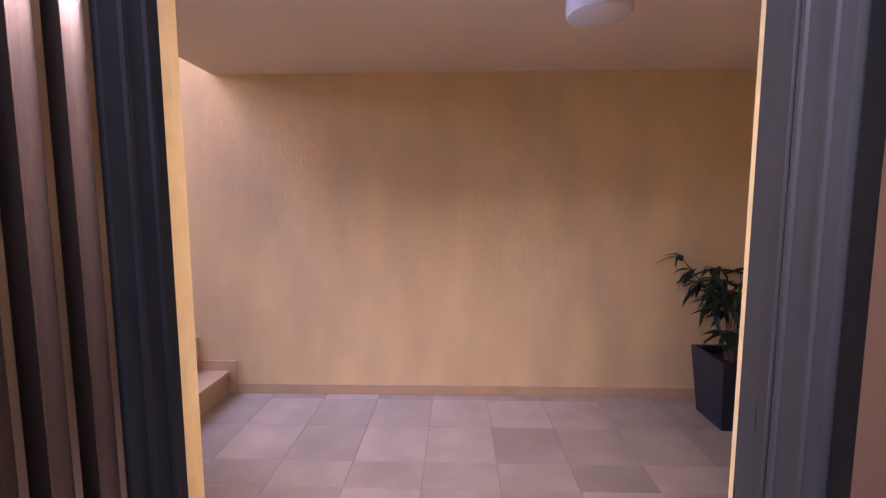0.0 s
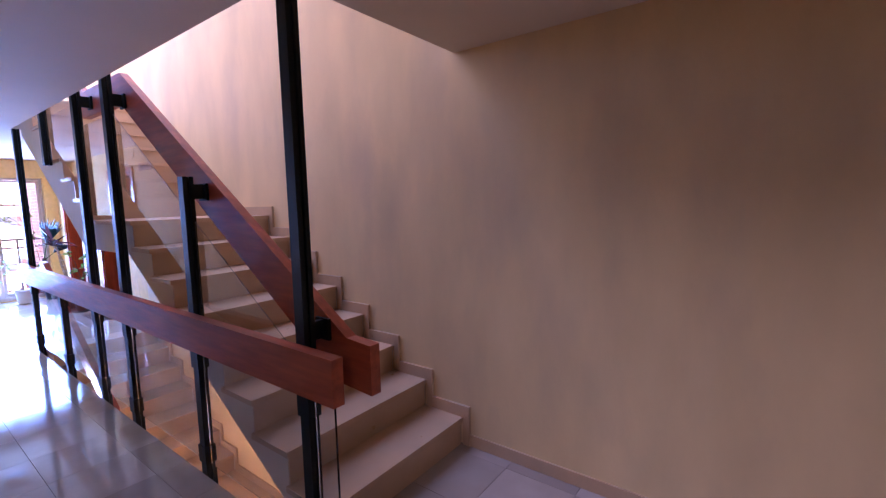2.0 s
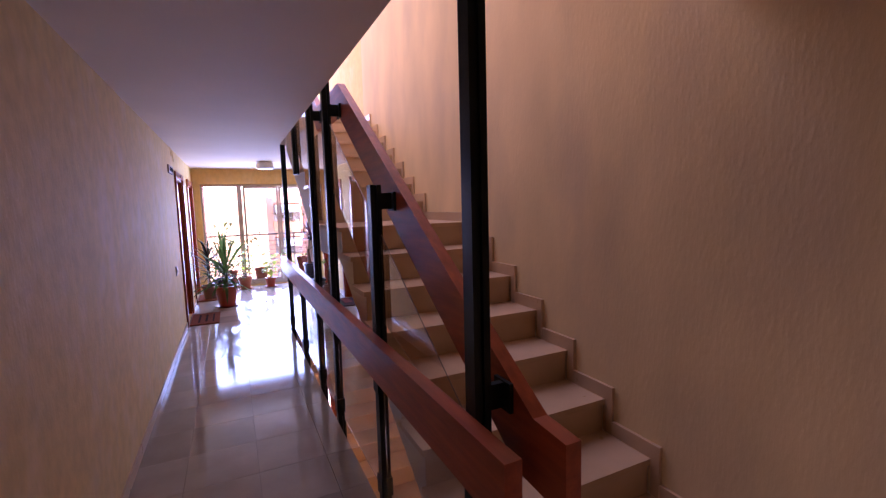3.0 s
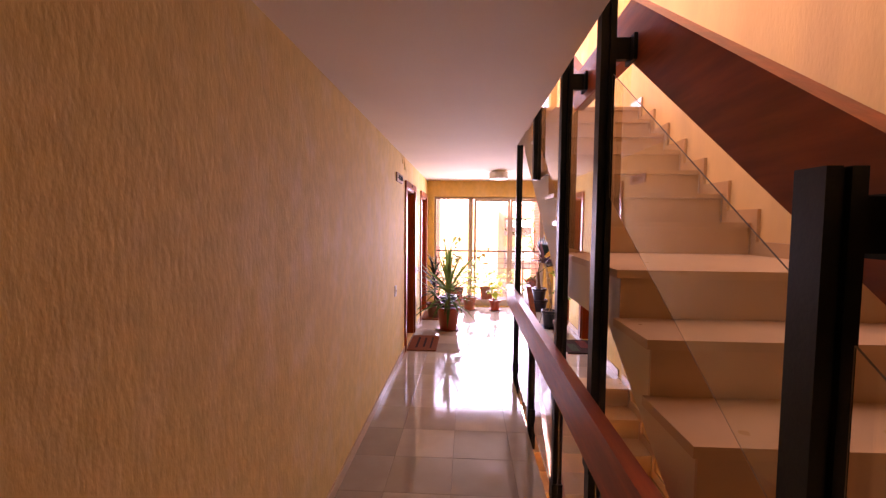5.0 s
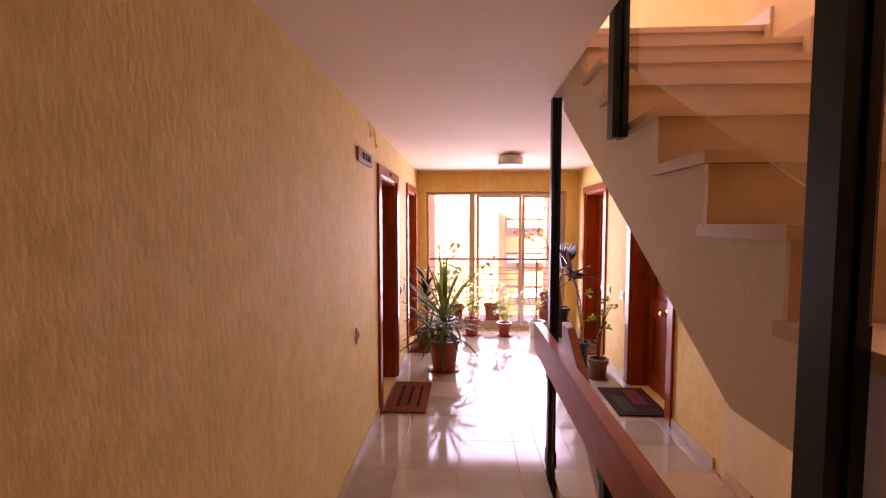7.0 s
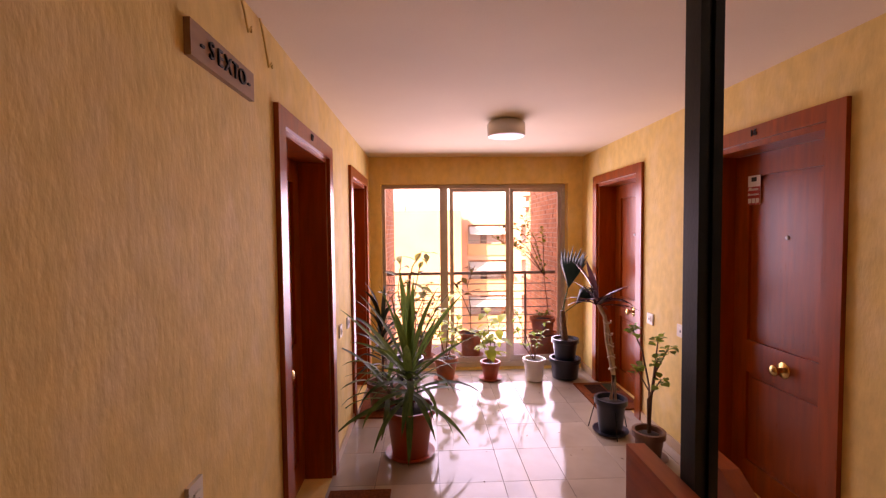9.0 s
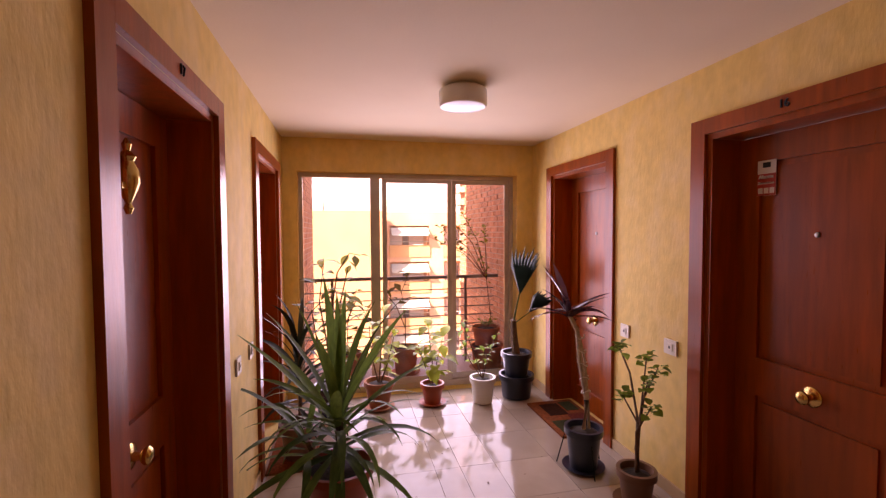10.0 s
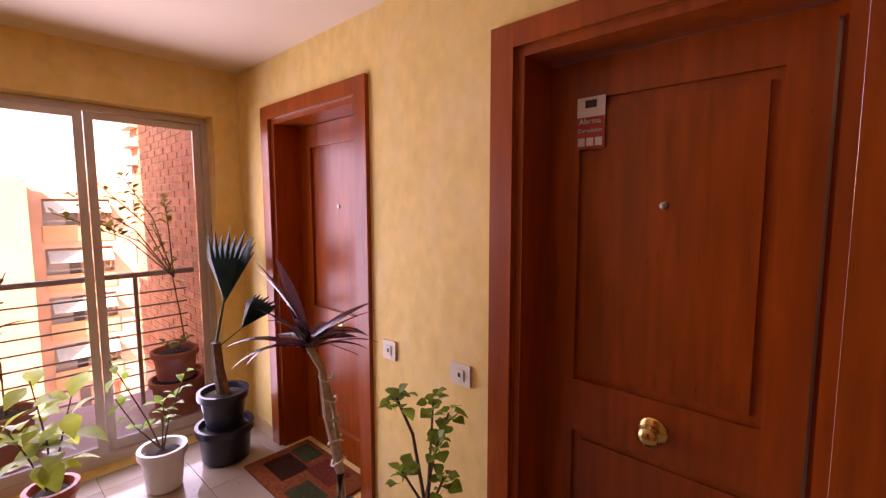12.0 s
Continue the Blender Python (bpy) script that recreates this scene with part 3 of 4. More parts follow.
def brick_wall(name, xs, out, ztop):
    """out: the direction of the brick face along x."""
    w = box(name, min(xs, xs - out * 0.3), max(xs, xs - out * 0.3), BY0, BY1, -3.0, ztop, M_MORTAR)
    S(w, "orange facing brick wall beside the balcony", "wall")
    bm = bmesh.new()
    ph, pl = 0.066, 0.252
    for i in range(int((ztop + 0.3) / ph)):
        z = -0.25 + i * ph
        y = BY0 + (0.0 if i % 2 else -pl / 2)
        while y < BY1:
            a, b = max(y, BY0) + 0.004, min(y + pl - 0.012, BY1)
            if b - a > 0.03:
                j = random.uniform(0.004, 0.009)
                add_box(bm, *sorted((xs, xs + out * j)), a, b, z, z + ph - 0.011)
            y += pl
    tagged(finish("brickwork", bm, M_BRICK, w), kind="stuff")
    return w


brick_wall("wall_balcony_east", BX1, -1, 2.9)
brick_wall("wall_balcony_west", BX0, 1, 2.9)
# simplified stepped brick edge; its sunlit look is put into the pale colour
for i in range(5):
    bm = bmesh.new()
    add_box(bm, BX1 - 0.09, BX1 - 0.01, 11.45 - 0.03 * i, BY1 + 0.03, 1.95 + i * 0.19, 2.03 + i * 0.19)
    led = finish("brick_ledge", bm, M_ROOF, None, 0.003)
    tagged(led, "projecting brick course, pale to stand in for the sunlit stepped edge", "ledge", "brick ledges", "structure")

br = thing("balcony_railing", pose(0, 9.9, 0), "grey-green steel balcony railing with thin horizontal bars", "railing")
bm = bmesh.new()
add_box(bm, BX0 + 0.012, BX1 - 0.03, -0.03, 0.03, 0.985, 1.02)
finish("top_rail", bm, M_BALC, br, 0.006)
for x in (0.39, 1.93):
    bm = bmesh.new()
    tube(bm, [(x, 0, -0.02), (x, 0, 0.90), (x, 0, 0.985)], 0.016, 8)
    finish("upright", bm, M_BALC, br, smooth=True)
for i in range(8):
    bm = bmesh.new()
    z = 0.12 + i * 0.105
    tube(bm, [(BX0 + 0.012, 0.02, z), (1.2, 0.02, z), (2.28, 0.02, z)], 0.007, 6)
    finish("bar", bm, M_BALC, br, smooth=True)

# ---- lift ----
lift = thing("lift_doorway", pose(0, -1.53, 0), "dark grey lift door frame with brushed steel sliding doors", "lift")
lift["kind"] = "structure"


def LB(name, a, b, c, d, e, f, mat, bev=0.003):
    return box(name, a, b, c, d, e, f, mat, bev, lift)


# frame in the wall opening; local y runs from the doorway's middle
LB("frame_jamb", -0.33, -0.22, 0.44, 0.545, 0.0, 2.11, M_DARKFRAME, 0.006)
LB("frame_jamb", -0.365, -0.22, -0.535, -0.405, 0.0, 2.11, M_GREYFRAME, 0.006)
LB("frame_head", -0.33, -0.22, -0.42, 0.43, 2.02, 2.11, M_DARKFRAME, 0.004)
bm = bmesh.new()
for k in range(3):
    add_box(bm, -0.365 - 0.05 * k, -0.335 - 0.05 * k, 0.455 + 0.012 * k, 0.60, 0.0, 2.1)
    add_box(bm, -0.352 - 0.05 * k, -0.342 - 0.05 * k, 0.44 + 0.012 * k, 0.455 + 0.012 * k, 0.0, 2.1)
finish("sliding_door", bm, M_INOX, lift, 0.0046, smooth=True)
for x0 in (-0.285, -0.30, -0.345):
    LB("trim_strip", x0, x0 + 0.006, -0.4045, -0.399, 0.0, 2.10, M_GREYFRAME, 0.001)
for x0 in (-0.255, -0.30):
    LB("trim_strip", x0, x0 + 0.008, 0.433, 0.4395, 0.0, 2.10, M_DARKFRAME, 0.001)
bm = bmesh.new()
add_box(bm, -0.395, -0.372, -0.60, -0.412, 0.0, 2.1)
add_box(bm, -0.422, -0.400, -0.60, -0.402, 0.0, 2.1)
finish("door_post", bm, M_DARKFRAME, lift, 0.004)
LB("cab_front", -0.56, -0.49, 0.445, 0.75, 0.0, 2.25, M_INOX)
LB("cab_front", -0.56, -0.43, -0.75, -0.385, 0.0, 2.25, M_CAB)
LB("cab_side", -1.7, -0.56, 0.75, 0.78, 0.0, 2.25, M_CAB)
LB("cab_side", -1.7, -0.56, -0.78, -0.75, 0.0, 2.25, M_CAB)
LB("cab_back", -1.73, -1.70, -0.78, 0.78, 0.0, 2.25, M_CAB)
LB("cab_floor", -1.73, -0.24, -0.78, 0.78, -0.06, -0.014, M_GROUT)
LB("cab_ceiling", -1.73, -0.24, -0.78, 0.78, 2.251, 2.28, M_CEIL)
LB("shaft_head", -0.49, -0.24, -0.78, 0.78, 2.115, 2.25, M_DARKFRAME)
LB("shaft_side", -0.49, -0.24, 0.61, 0.64, 0.0, 2.114, M_DARKFRAME)
LB("shaft_side", -0.49, -0.24, -0.64, -0.61, 0.0, 2.114, M_DARKFRAME)
S(box("sill_lift", -0.24, 0.0, LIFT[0] + 0.002, LIFT[1] - 0.002, -0.04, -0.002, M_STEP), "stone lift sill", "sill")


# ---- baseboards ----
def base(x0, x1, y0, y1):
    S(box("baseboard", x0, x1, y0, y1, 0.001, 0.075, M_STEP, 0.003), "low beige marble skirting", "skirting")


aw = 0.0905
base(W - 0.012, W - 0.0005, Y0 + 0.013, NOSE1 - 0.062)
for a, b in ((LIFT[1] + 0.002, DOORS["L1"][0] - aw), (DOORS["L1"][1] + aw, DOORS["L2"][0] - aw), (DOORS["L2"][1] + aw, Y1 - 0.001), (Y0 + 0.013, LIFT[0] - 0.002)):
    base(0.0005, 0.012, a, b)
for a, b in ((5.25, DOORS["R2"][0] - aw), (DOORS["R2"][1] + aw, DOORS["R1"][0] - aw), (DOORS["R1"][1] + aw, Y1 - 0.001)):
    base(W - 0.012, W - 0.0005, a, b)
base(0.013, W - 0.013, Y0 + 0.0005, Y0 + 0.012)


# ---- mats ----
def mat(name, x0, x1, y0, y1, m, label, stripes=()):
    t = thing(name, pose((x0 + x1) / 2, (y0 + y1) / 2, 0.0005), label, "doormat", "doormats")
    hx, hy = (x1 - x0) / 2, (y1 - y0) / 2
    box("pile", -hx, hx, -hy, hy, 0.0, 0.014, m, 0.004, t)
    for a, b, c, d, mm in stripes:
        box("print", a * hx, b * hx, c * hy, d * hy, 0.0142, 0.0165, mm, 0, t)


mat("doormat", 0.025, 0.39, 5.99, 6.70, M_MAT, "brown coir doormat with dark stripes before a door",
    [(-0.5, -0.35, -0.7, 0.7, M_MATDARK), (0.0, 0.15, -0.6, 0.6, M_MATDARK), (0.5, 0.62, -0.7, 0.7, M_MATDARK)])
mat("doormat", 0.025, 0.36, 7.74, 8.40, M_MAT, "plain brown coir doormat before a door")
mat("doormat", 2.09, 2.50, 7.78, 8.44, M_MAT, "brown doormat with red and green print",
    [(-0.8, -0.1, -0.8, -0.2, M_MATGREEN), (0.1, 0.8, -0.6, 0.1, M_MATRED), (-0.6, 0.2, 0.1, 0.8, M_MATDARK), (0.3, 0.85, 0.3, 0.85, M_MATGREEN)])
mat("doormat", 2.02, 2.44, 6.03, 6.65, M_MATDARK, "dark printed doormat with grey and red marks",
    [(-0.7, -0.2, -0.8, 0.3, M_MATGREEN), (0.0, 0.6, -0.3, 0.8, M_MATRED)])


# ---- plants ----
def pot(parent, rt, rb, h, mat, saucer=True, rim=0.02, z=0.0):
    bm = bmesh.new()
    prof = [(rb, z + 0.012), (rt * 0.93, z + h - 0.05), (rt * 0.94, z + h - 0.045), (rt + rim * 0.4, z + h - 0.04), (rt + rim * 0.4, z + h), (rt - 0.012, z + h), (rt - 0.02, z + h - 0.035)]
    lathe(bm, prof, 28)
    finish("pot", bm, mat, parent, smooth=True)
    bm = bmesh.new()
    lathe(bm, [(rt - 0.021, z + h - 0.036), (rt - 0.05, z + h - 0.022), (0.02, z + h - 0.015)], 20)
    tagged(finish("soil", bm, M_SOIL, parent, smooth=True), "dark potting soil")
    if saucer:
        bm = bmesh.new()
        lathe(bm, [(rb + 0.02, z + 0.0005), (rb + 0.05, z + 0.022), (rb + 0.043, z + 0.022), (rb + 0.015, z + 0.0115)], 28)
        finish("saucer", bm, mat, parent, smooth=True)


def strap_mesh(name, length, width, droop, mat, fold=0.25, segs=8):
    """A long leaf along +x that rises along z and bends over."""
    bm = bmesh.new()
    rows = []
    x = z = 0.0
    ang = 0.0
    for i in range(segs + 1):
        f = i / segs
        w = width * (0.55 + 0.45 * min(1, f * 3)) * (1 - max(0, (f - 0.45) / 0.55) ** 1.6) * 0.5 + 0.0008
        ang = -droop * f ** 1.5
        rows.append([bm.verts.new((x, s * w, z + abs(s) * w * fold)) for s in (-1, 0, 1)])
        x += length / segs * math.cos(ang)
        z += length / segs * math.sin(ang)
    for a, b in zip(rows, rows[1:]):
        for k in range(2):
            bm.faces.new((a[k], a[k + 1], b[k + 1], b[k]))
    me = bpy.data.meshes.new(name)
    bm.to_mesh(me)
    bm.free()
    me.materials.append(mat)
    for p in me.polygons:
        p.use_smooth = True
    return me


def broad_mesh(name, length, width, mat, droop=0.6, segs=6, stalk=0.25):
    bm = bmesh.new()
    rows = []
    x = z = 0.0
    for i in range(segs + 1):
        f = i / segs
        g = max(0, (f - stalk) / (1 - stalk))
        w = max(0.0015, width * 0.5 * math.sin(math.pi * min(1, g ** 0.75)) if g > 0 else 0.0015)
        ang = 0.25 - droop * f
        rows.append([bm.verts.new((x, s * w, z + (abs(s) * w * 0.25))) for s in (-1, 0, 1)])
        x += length / segs * math.cos(ang)
        z += length / segs * math.sin(ang)
    for a, b in zip(rows, rows[1:]):
        for k in range(2):
            bm.faces.new((a[k], a[k + 1], b[k + 1], b[k]))
    me = bpy.data.meshes.new(name)
    bm.to_mesh(me)
    bm.free()
    me.materials.append(mat)
    for p in me.polygons:
        p.use_smooth = True
    return me


def leaf(parent, me, p, az, el, roll=0.0, s=1.0):
    o = new("leaf", me)
    o.parent = parent
    o.matrix_basis = Matrix.Translation(p) @ Euler((roll, -el, az), 'XYZ').to_matrix().to_4x4() @ Matrix.Diagonal((s, s, s, 1))
    return o


def rosette(parent, meshes, base, n, z0, z1, rng, el_lo, el_hi):
    """Leaves round a stem, upright at the top and spreading below."""
    for i in range(n):
        f = i / (n - 1)
        az = i * 2.39996 + rng.uniform(-0.3, 0.3)
        el = el_lo + (el_hi - el_lo) * f + rng.uniform(-0.15, 0.15)
        leaf(parent, rng.choice(meshes), (base[0] + 0.012 * math.cos(az), base[1] + 0.012 * math.sin(az), z0 + (z1 - z0) * f), az, el, rng.uniform(-0.3, 0.3), rng.uniform(0.8, 1.1))


def stem(parent, pts, r0, r1, mat, name="stem", n=8):
    bm = bmesh.new()
    k = len(pts)
    tube(bm, pts, [r0 + (r1 - r0) * i / (k - 1) for i in range(k)], n)
    return finish(name, bm, mat, parent, smooth=True)


def leafy(parent, paths, meshes, rng, per, r, mat, start=0.3, el=(0.0, 0.9)):
    for pts in paths:
        stem(parent, pts, r, r * 0.5, mat, n=6)
        P = [Vector(p) for p in pts]
        for i in range(per):
            f = start + (1 - start) * (i + 0.5) / per
            g = f * (len(P) - 1)
            k = min(int(g), len(P) - 2)
            q = P[k].lerp(P[k + 1], g - k)
            leaf(parent, rng.choice(meshes), q, i * 2.4 + rng.uniform(-0.5, 0.5), rng.uniform(*el), rng.uniform(-0.4, 0.4), rng.uniform(0.7, 1.15))


R = random.Random(7)
# large strap-leaved plant in the corridor
p = thing("potted_yucca", pose(0.49, 7.15, 0), "large strap-leaved green plant in red-orange pot", "plant")
pot(p, 0.175, 0.125, 0.34, M_REDPOT)
stem(p, [(0, 0, 0.28), (0.01, 0.0, 0.45), (0.0, 0.01, 0.62)], 0.03, 0.02, M_BARK)
big = [strap_mesh("yucca_leaf", l, w, d, M_LEAF) for l, w, d in ((0.66, 0.052, 0.45), (0.56, 0.046, 0.9), (0.58, 0.048, 1.4), (0.47, 0.044, 1.9), (0.70, 0.047, 0.25))]
rosette(p, big[1:4], (0, 0), 34, 0.36, 0.58, R, -0.1, 0.8)
rosette(p, [big[0], big[4]], (0, 0), 16, 0.52, 0.64, R, 0.75, 1.4)
stem(p, [(0.02, 0.03, 0.28), (-0.12, 0.05, 0.36), (-0.16, 0.05, 0.45)], 0.018, 0.015, M_BARK)
rosette(p, big[1:4], (-0.16, 0.05), 13, 0.36, 0.5, R, -0.2, 1.2)

# darker plant beside the second door
p = thing("potted_dracaena", pose(0.22, 7.93, 0.015), "dark narrow-leaved plant in brown pot by door", "plant")
pot(p, 0.13, 0.10, 0.24, M_BROWNPOT, False)
stem(p, [(0, 0, 0.2), (0.01, 0, 0.5), (0.0, 0.01, 0.75)], 0.014, 0.01, M_BARK)
dk = [strap_mesh("dracaena_leaf", l, w, d, M_DARKLEAF) for l, w, d in ((0.42, 0.04, 1.2), (0.38, 0.035, 1.7), (0.45, 0.035, 0.8))]
rosette(p, dk, (0, 0), 36, 0.3, 0.78, R, 0.1, 1.3)

# tall broad-leaved plant before the glazing
p = thing("potted_rubber_plant", pose(0.42, 8.62, 0), "tall broad-leaved olive plant in dark pot by window", "plant")
pot(p, 0.15, 0.12, 0.26, M_BLACKPOT, False)
ol = [broad_mesh("rubber_leaf", l, w, M_OLIVE, d) for l, w, d in ((0.22, 0.085, 0.9), (0.26, 0.075, 1.3), (0.18, 0.075, 0.6))]
leafy(p, [[(0, 0, 0.22), (-0.04, 0, 0.6), (-0.1, 0.02, 0.95), (-0.06, 0.0, 1.28)], [(0.02, 0, 0.22), (0.08, -0.02, 0.6), (0.06, 0, 0.9), (0.14, 0, 1.25)],
          [(0, 0.02, 0.22), (0.02, 0.05, 0.55), (0.2, 0.05, 0.95)], [(-0.02, 0, 0.22), (-0.1, -0.04, 0.5), (-0.16, -0.02, 0.9)]], ol, R, 13, 0.01, M_BARK, 0.25, (-0.5, 0.9))
leafy(p, [[(0, 0, 0.9), (0.05, 0, 1.2), (0.15, 0, 1.36), (0.24, 0, 1.34)]], ol, R, 4, 0.008, M_BARK, 0.5, (-0.9, 0.2))

p = thing("potted_schefflera", pose(0.81, 8.68, 0), "yellow-green leafy plant in terracotta pot and saucer", "plant")
pot(p, 0.125, 0.085, 0.24, M_TERRA)
yl = [broad_mesh("schefflera_leaf", l, w, M_YLEAF, d) for l, w, d in ((0.18, 0.088, 0.9), (0.20, 0.095, 1.3), (0.15, 0.080, 0.6))]
leafy(p, [[(0, 0, 0.2), (0.02, 0, 0.5), (0.05, 0, 0.82)], [(0, 0, 0.2), (-0.06, 0.02, 0.45), (-0.08, 0.0, 0.72)], [(0.01, 0, 0.2), (0.08, -0.03, 0.42), (0.13, -0.02, 0.62)]], yl, R, 12, 0.008, M_BARK, 0.2, (-0.4, 0.8))

p = thing("potted_croton", pose(1.28, 8.66, 0), "small yellow-green plant in red-orange pot", "plant")
pot(p, 0.10, 0.072, 0.19, M_REDPOT)
leafy(p, [[(0, 0, 0.16), (0.0, 0, 0.4), (-0.04, 0, 0.72)], [(0, 0, 0.16), (0.05, 0.02, 0.38), (0.1, 0.0, 0.6)], [(-0.01, 0, 0.16), (-0.07, 0, 0.36), (-0.13, -0.02, 0.52)]], yl, R, 13, 0.006, M_BARK, 0.25, (-0.5, 0.7))

p = thing("potted_rose", pose(1.725, 8.58, 0), "sparse twiggy green plant in white pot", "plant")
pot(p, 0.11, 0.085, 0.235, M_WHITEPOT, False)
br_s = [broad_mesh("rose_leaf", l, w, M_BRLEAF, d) for l, w, d in ((0.075, 0.04, 0.8), (0.095, 0.045, 1.1))]
leafy(p, [[(0, 0, 0.2), (-0.06, 0, 0.4), (-0.16, 0, 0.66), (-0.2, 0, 0.76)], [(0, 0, 0.2), (0.05, 0.02, 0.4), (0.14, 0, 0.62)], [(0.01, 0, 0.2), (-0.1, 0.03, 0.36), (-0.19, 0, 0.56)], [(0, 0.01, 0.2), (0.02, 0.0, 0.5)]], br_s, R, 9, 0.005, M_BARK, 0.4, (-0.4, 0.9))

p = thing("potted_palm", pose(2.07, 8.64, 0), "young fan palm in stacked black pots by window", "plant")
pot(p, 0.155, 0.13, 0.22, M_BLACKPOT, False)
pot(p, 0.135, 0.10, 0.23, M_BLACKPOT, False, z=0.195)
stem(p, [(0, 0, 0.40), (-0.02, 0, 0.55), (-0.03, 0, 0.72)], 0.038, 0.028, M_BARK)


def fan_mesh(name, radius, spread, fingers, fold):
    """A pleated fan leaf about the origin, opening along +z; the fingers part beyond half its radius."""
    bm = bmesh.new()
    hub = bm.verts.new((0, 0, 0))
    step = spread / fingers
    ring = []
    for i in range(2 * fingers + 1):
        a = -spread / 2 + step * i / 2
        d = 0.03 if i % 2 else -0.02
        r = radius * 0.55
        ring.append(bm.verts.new((r * math.sin(a), d + fold * abs(math.sin(a)) * r, r * math.cos(a))))
    for v, w in zip(ring, ring[1:]):
        bm.faces.new((hub, v, w))
    for i in range(fingers):
        a = -spread / 2 + step * (i + 0.5)
        r = radius * (0.86 + 0.14 * math.cos(a * 2.2)) * (0.94 + 0.06 * math.sin(i * 2.7))
        tip = bm.verts.new((r * math.sin(a), fold * abs(math.sin(a)) * r - 0.05 * (r / radius) ** 2, r * math.cos(a)))
        bm.faces.new((ring[2 * i], ring[2 * i + 1], tip))
        bm.faces.new((ring[2 * i + 1], ring[2 * i + 2], tip))
    me = bpy.data.meshes.new(name)
    bm.to_mesh(me)
    bm.free()
    me.materials.append(M_FAN)
    return me


stem(p, [(-0.03, 0, 0.7), (0.0, 0, 0.84), (0.03, -0.01, 0.98)], 0.008, 0.006, M_LEAF, "stalk", 6)
for q, m in (((0.03, -0.01, 0.97), pose(0.03, -0.01, 0.95, 4, 22, 25)), ((0.08, -0.10, 0.80), pose(0.08, -0.10, 0.80, 35, 40, 30))):
    k = new("fan_leaf", fan_mesh("fan_leaf", 0.47 if q[2] > 0.9 else 0.26, radians(62), 13, 0.6))
    k.parent = p
    k.matrix_basis = m
    stem(p, [(-0.03, 0, 0.68), q], 0.006, 0.004, M_LEAF, "stalk", 6)

p = thing("potted_cordyline", pose(2.03, 7.39, 0), "purple-leaved cane plant tied with twine, dark pot", "plant")
pot(p, 0.115, 0.085, 0.27, M_BLACKPOT)
stem(p, [(0, 0, 0.23), (0.02, 0, 0.45), (-0.03, 0.0, 0.7), (-0.05, 0, 0.9), (-0.10, 0.01, 1.0)], 0.019, 0.014, M_CANE, "cane")
stem(p, [(0.04, 0, 0.23), (0.03, 0.01, 0.5), (0.0, 0, 0.72), (-0.04, 0, 0.88)], 0.01, 0.008, M_CANE, "cane")
for k in range(5):
    z = 0.5 + k * 0.09
    c = 0.02 - 0.05 * max(0, (z - 0.45) / 0.4)
    bm = bmesh.new()
    tube(bm, [(c + 0.03 * math.cos(a * 0.7), 0.024 * math.sin(a * 0.7), z + 0.012 * math.sin(a * 1.1 + k)) for a in range(10)], 0.004, 5)
    finish("twine", bm, M_STRING, p, smooth=True)
pu = [strap_mesh("cordyline_leaf", l, w, d, M_PURPLE) for l, w, d in ((0.32, 0.050, 0.6), (0.30, 0.046, 1.0), (0.36, 0.048, 0.35), (0.28, 0.056, 0.12))]
for i in range(24):
    az = i * 2.39996
    leaf(p, pu[i % 4], (-0.10, 0.01, 0.98 + 0.002 * i), az, (0.15, 0.3, 0.5, -0.1, 0.85, 0.2, 1.2, 0.35)[i % 8] + R.uniform(-0.15, 0.15), R.uniform(-0.4, 0.4), R.uniform(0.75, 1.05))
for a in (0.4, 2.5, 4.6):
    stem(p, [(0.12 * math.cos(a), 0.12 * math.sin(a), 0.20), (0.17 * math.cos(a), 0.17 * math.sin(a), 0.004)], 0.004, 0.004, M_STEEL, "stand_leg", 6)

p = thing("potted_geranium", pose(2.12, 6.98, 0), "leggy green-topped plant in brown plastic pot", "plant")
pot(p, 0.10, 0.075, 0.20, M_BROWNPOT)
gl = [broad_mesh("geranium_leaf", l, w, M_BRLEAF, d, stalk=0.35) for l, w, d in ((0.082, 0.064, 0.9), (0.068, 0.056, 0.6))]
for pts in ([(0, 0, 0.17), (0.0, 0, 0.5), (-0.05, 0, 0.75), (-0.12, 0, 0.9)], [(0, 0, 0.17), (0.02, 0, 0.5), (0.07, 0.02, 0.82)], [(0.01, 0, 0.17), (0.01, 0, 0.45), (-0.08, 0.02, 0.62)], [(0, 0.01, 0.3), (0.05, 0.01, 0.6), (0.13, 0.0, 0.76)], [(0.01, 0.01, 0.17), (0.03, 0.02, 0.48), (0.04, -0.03, 0.70)], [(-0.01, -0.01, 0.17), (-0.02, -0.02, 0.42), (0.06, -0.04, 0.56)]):
    stem(p, pts, 0.008, 0.004, M_BARK, n=6)
    for i in range(13):
        leaf(p, gl[i % 2], Vector(pts[-1]) - Vector((0, 0, 0.012 * (i % 5))), i * 2.4, R.uniform(-0.3, 1.0), R.uniform(-0.4, 0.4), R.uniform(0.6, 1.05))

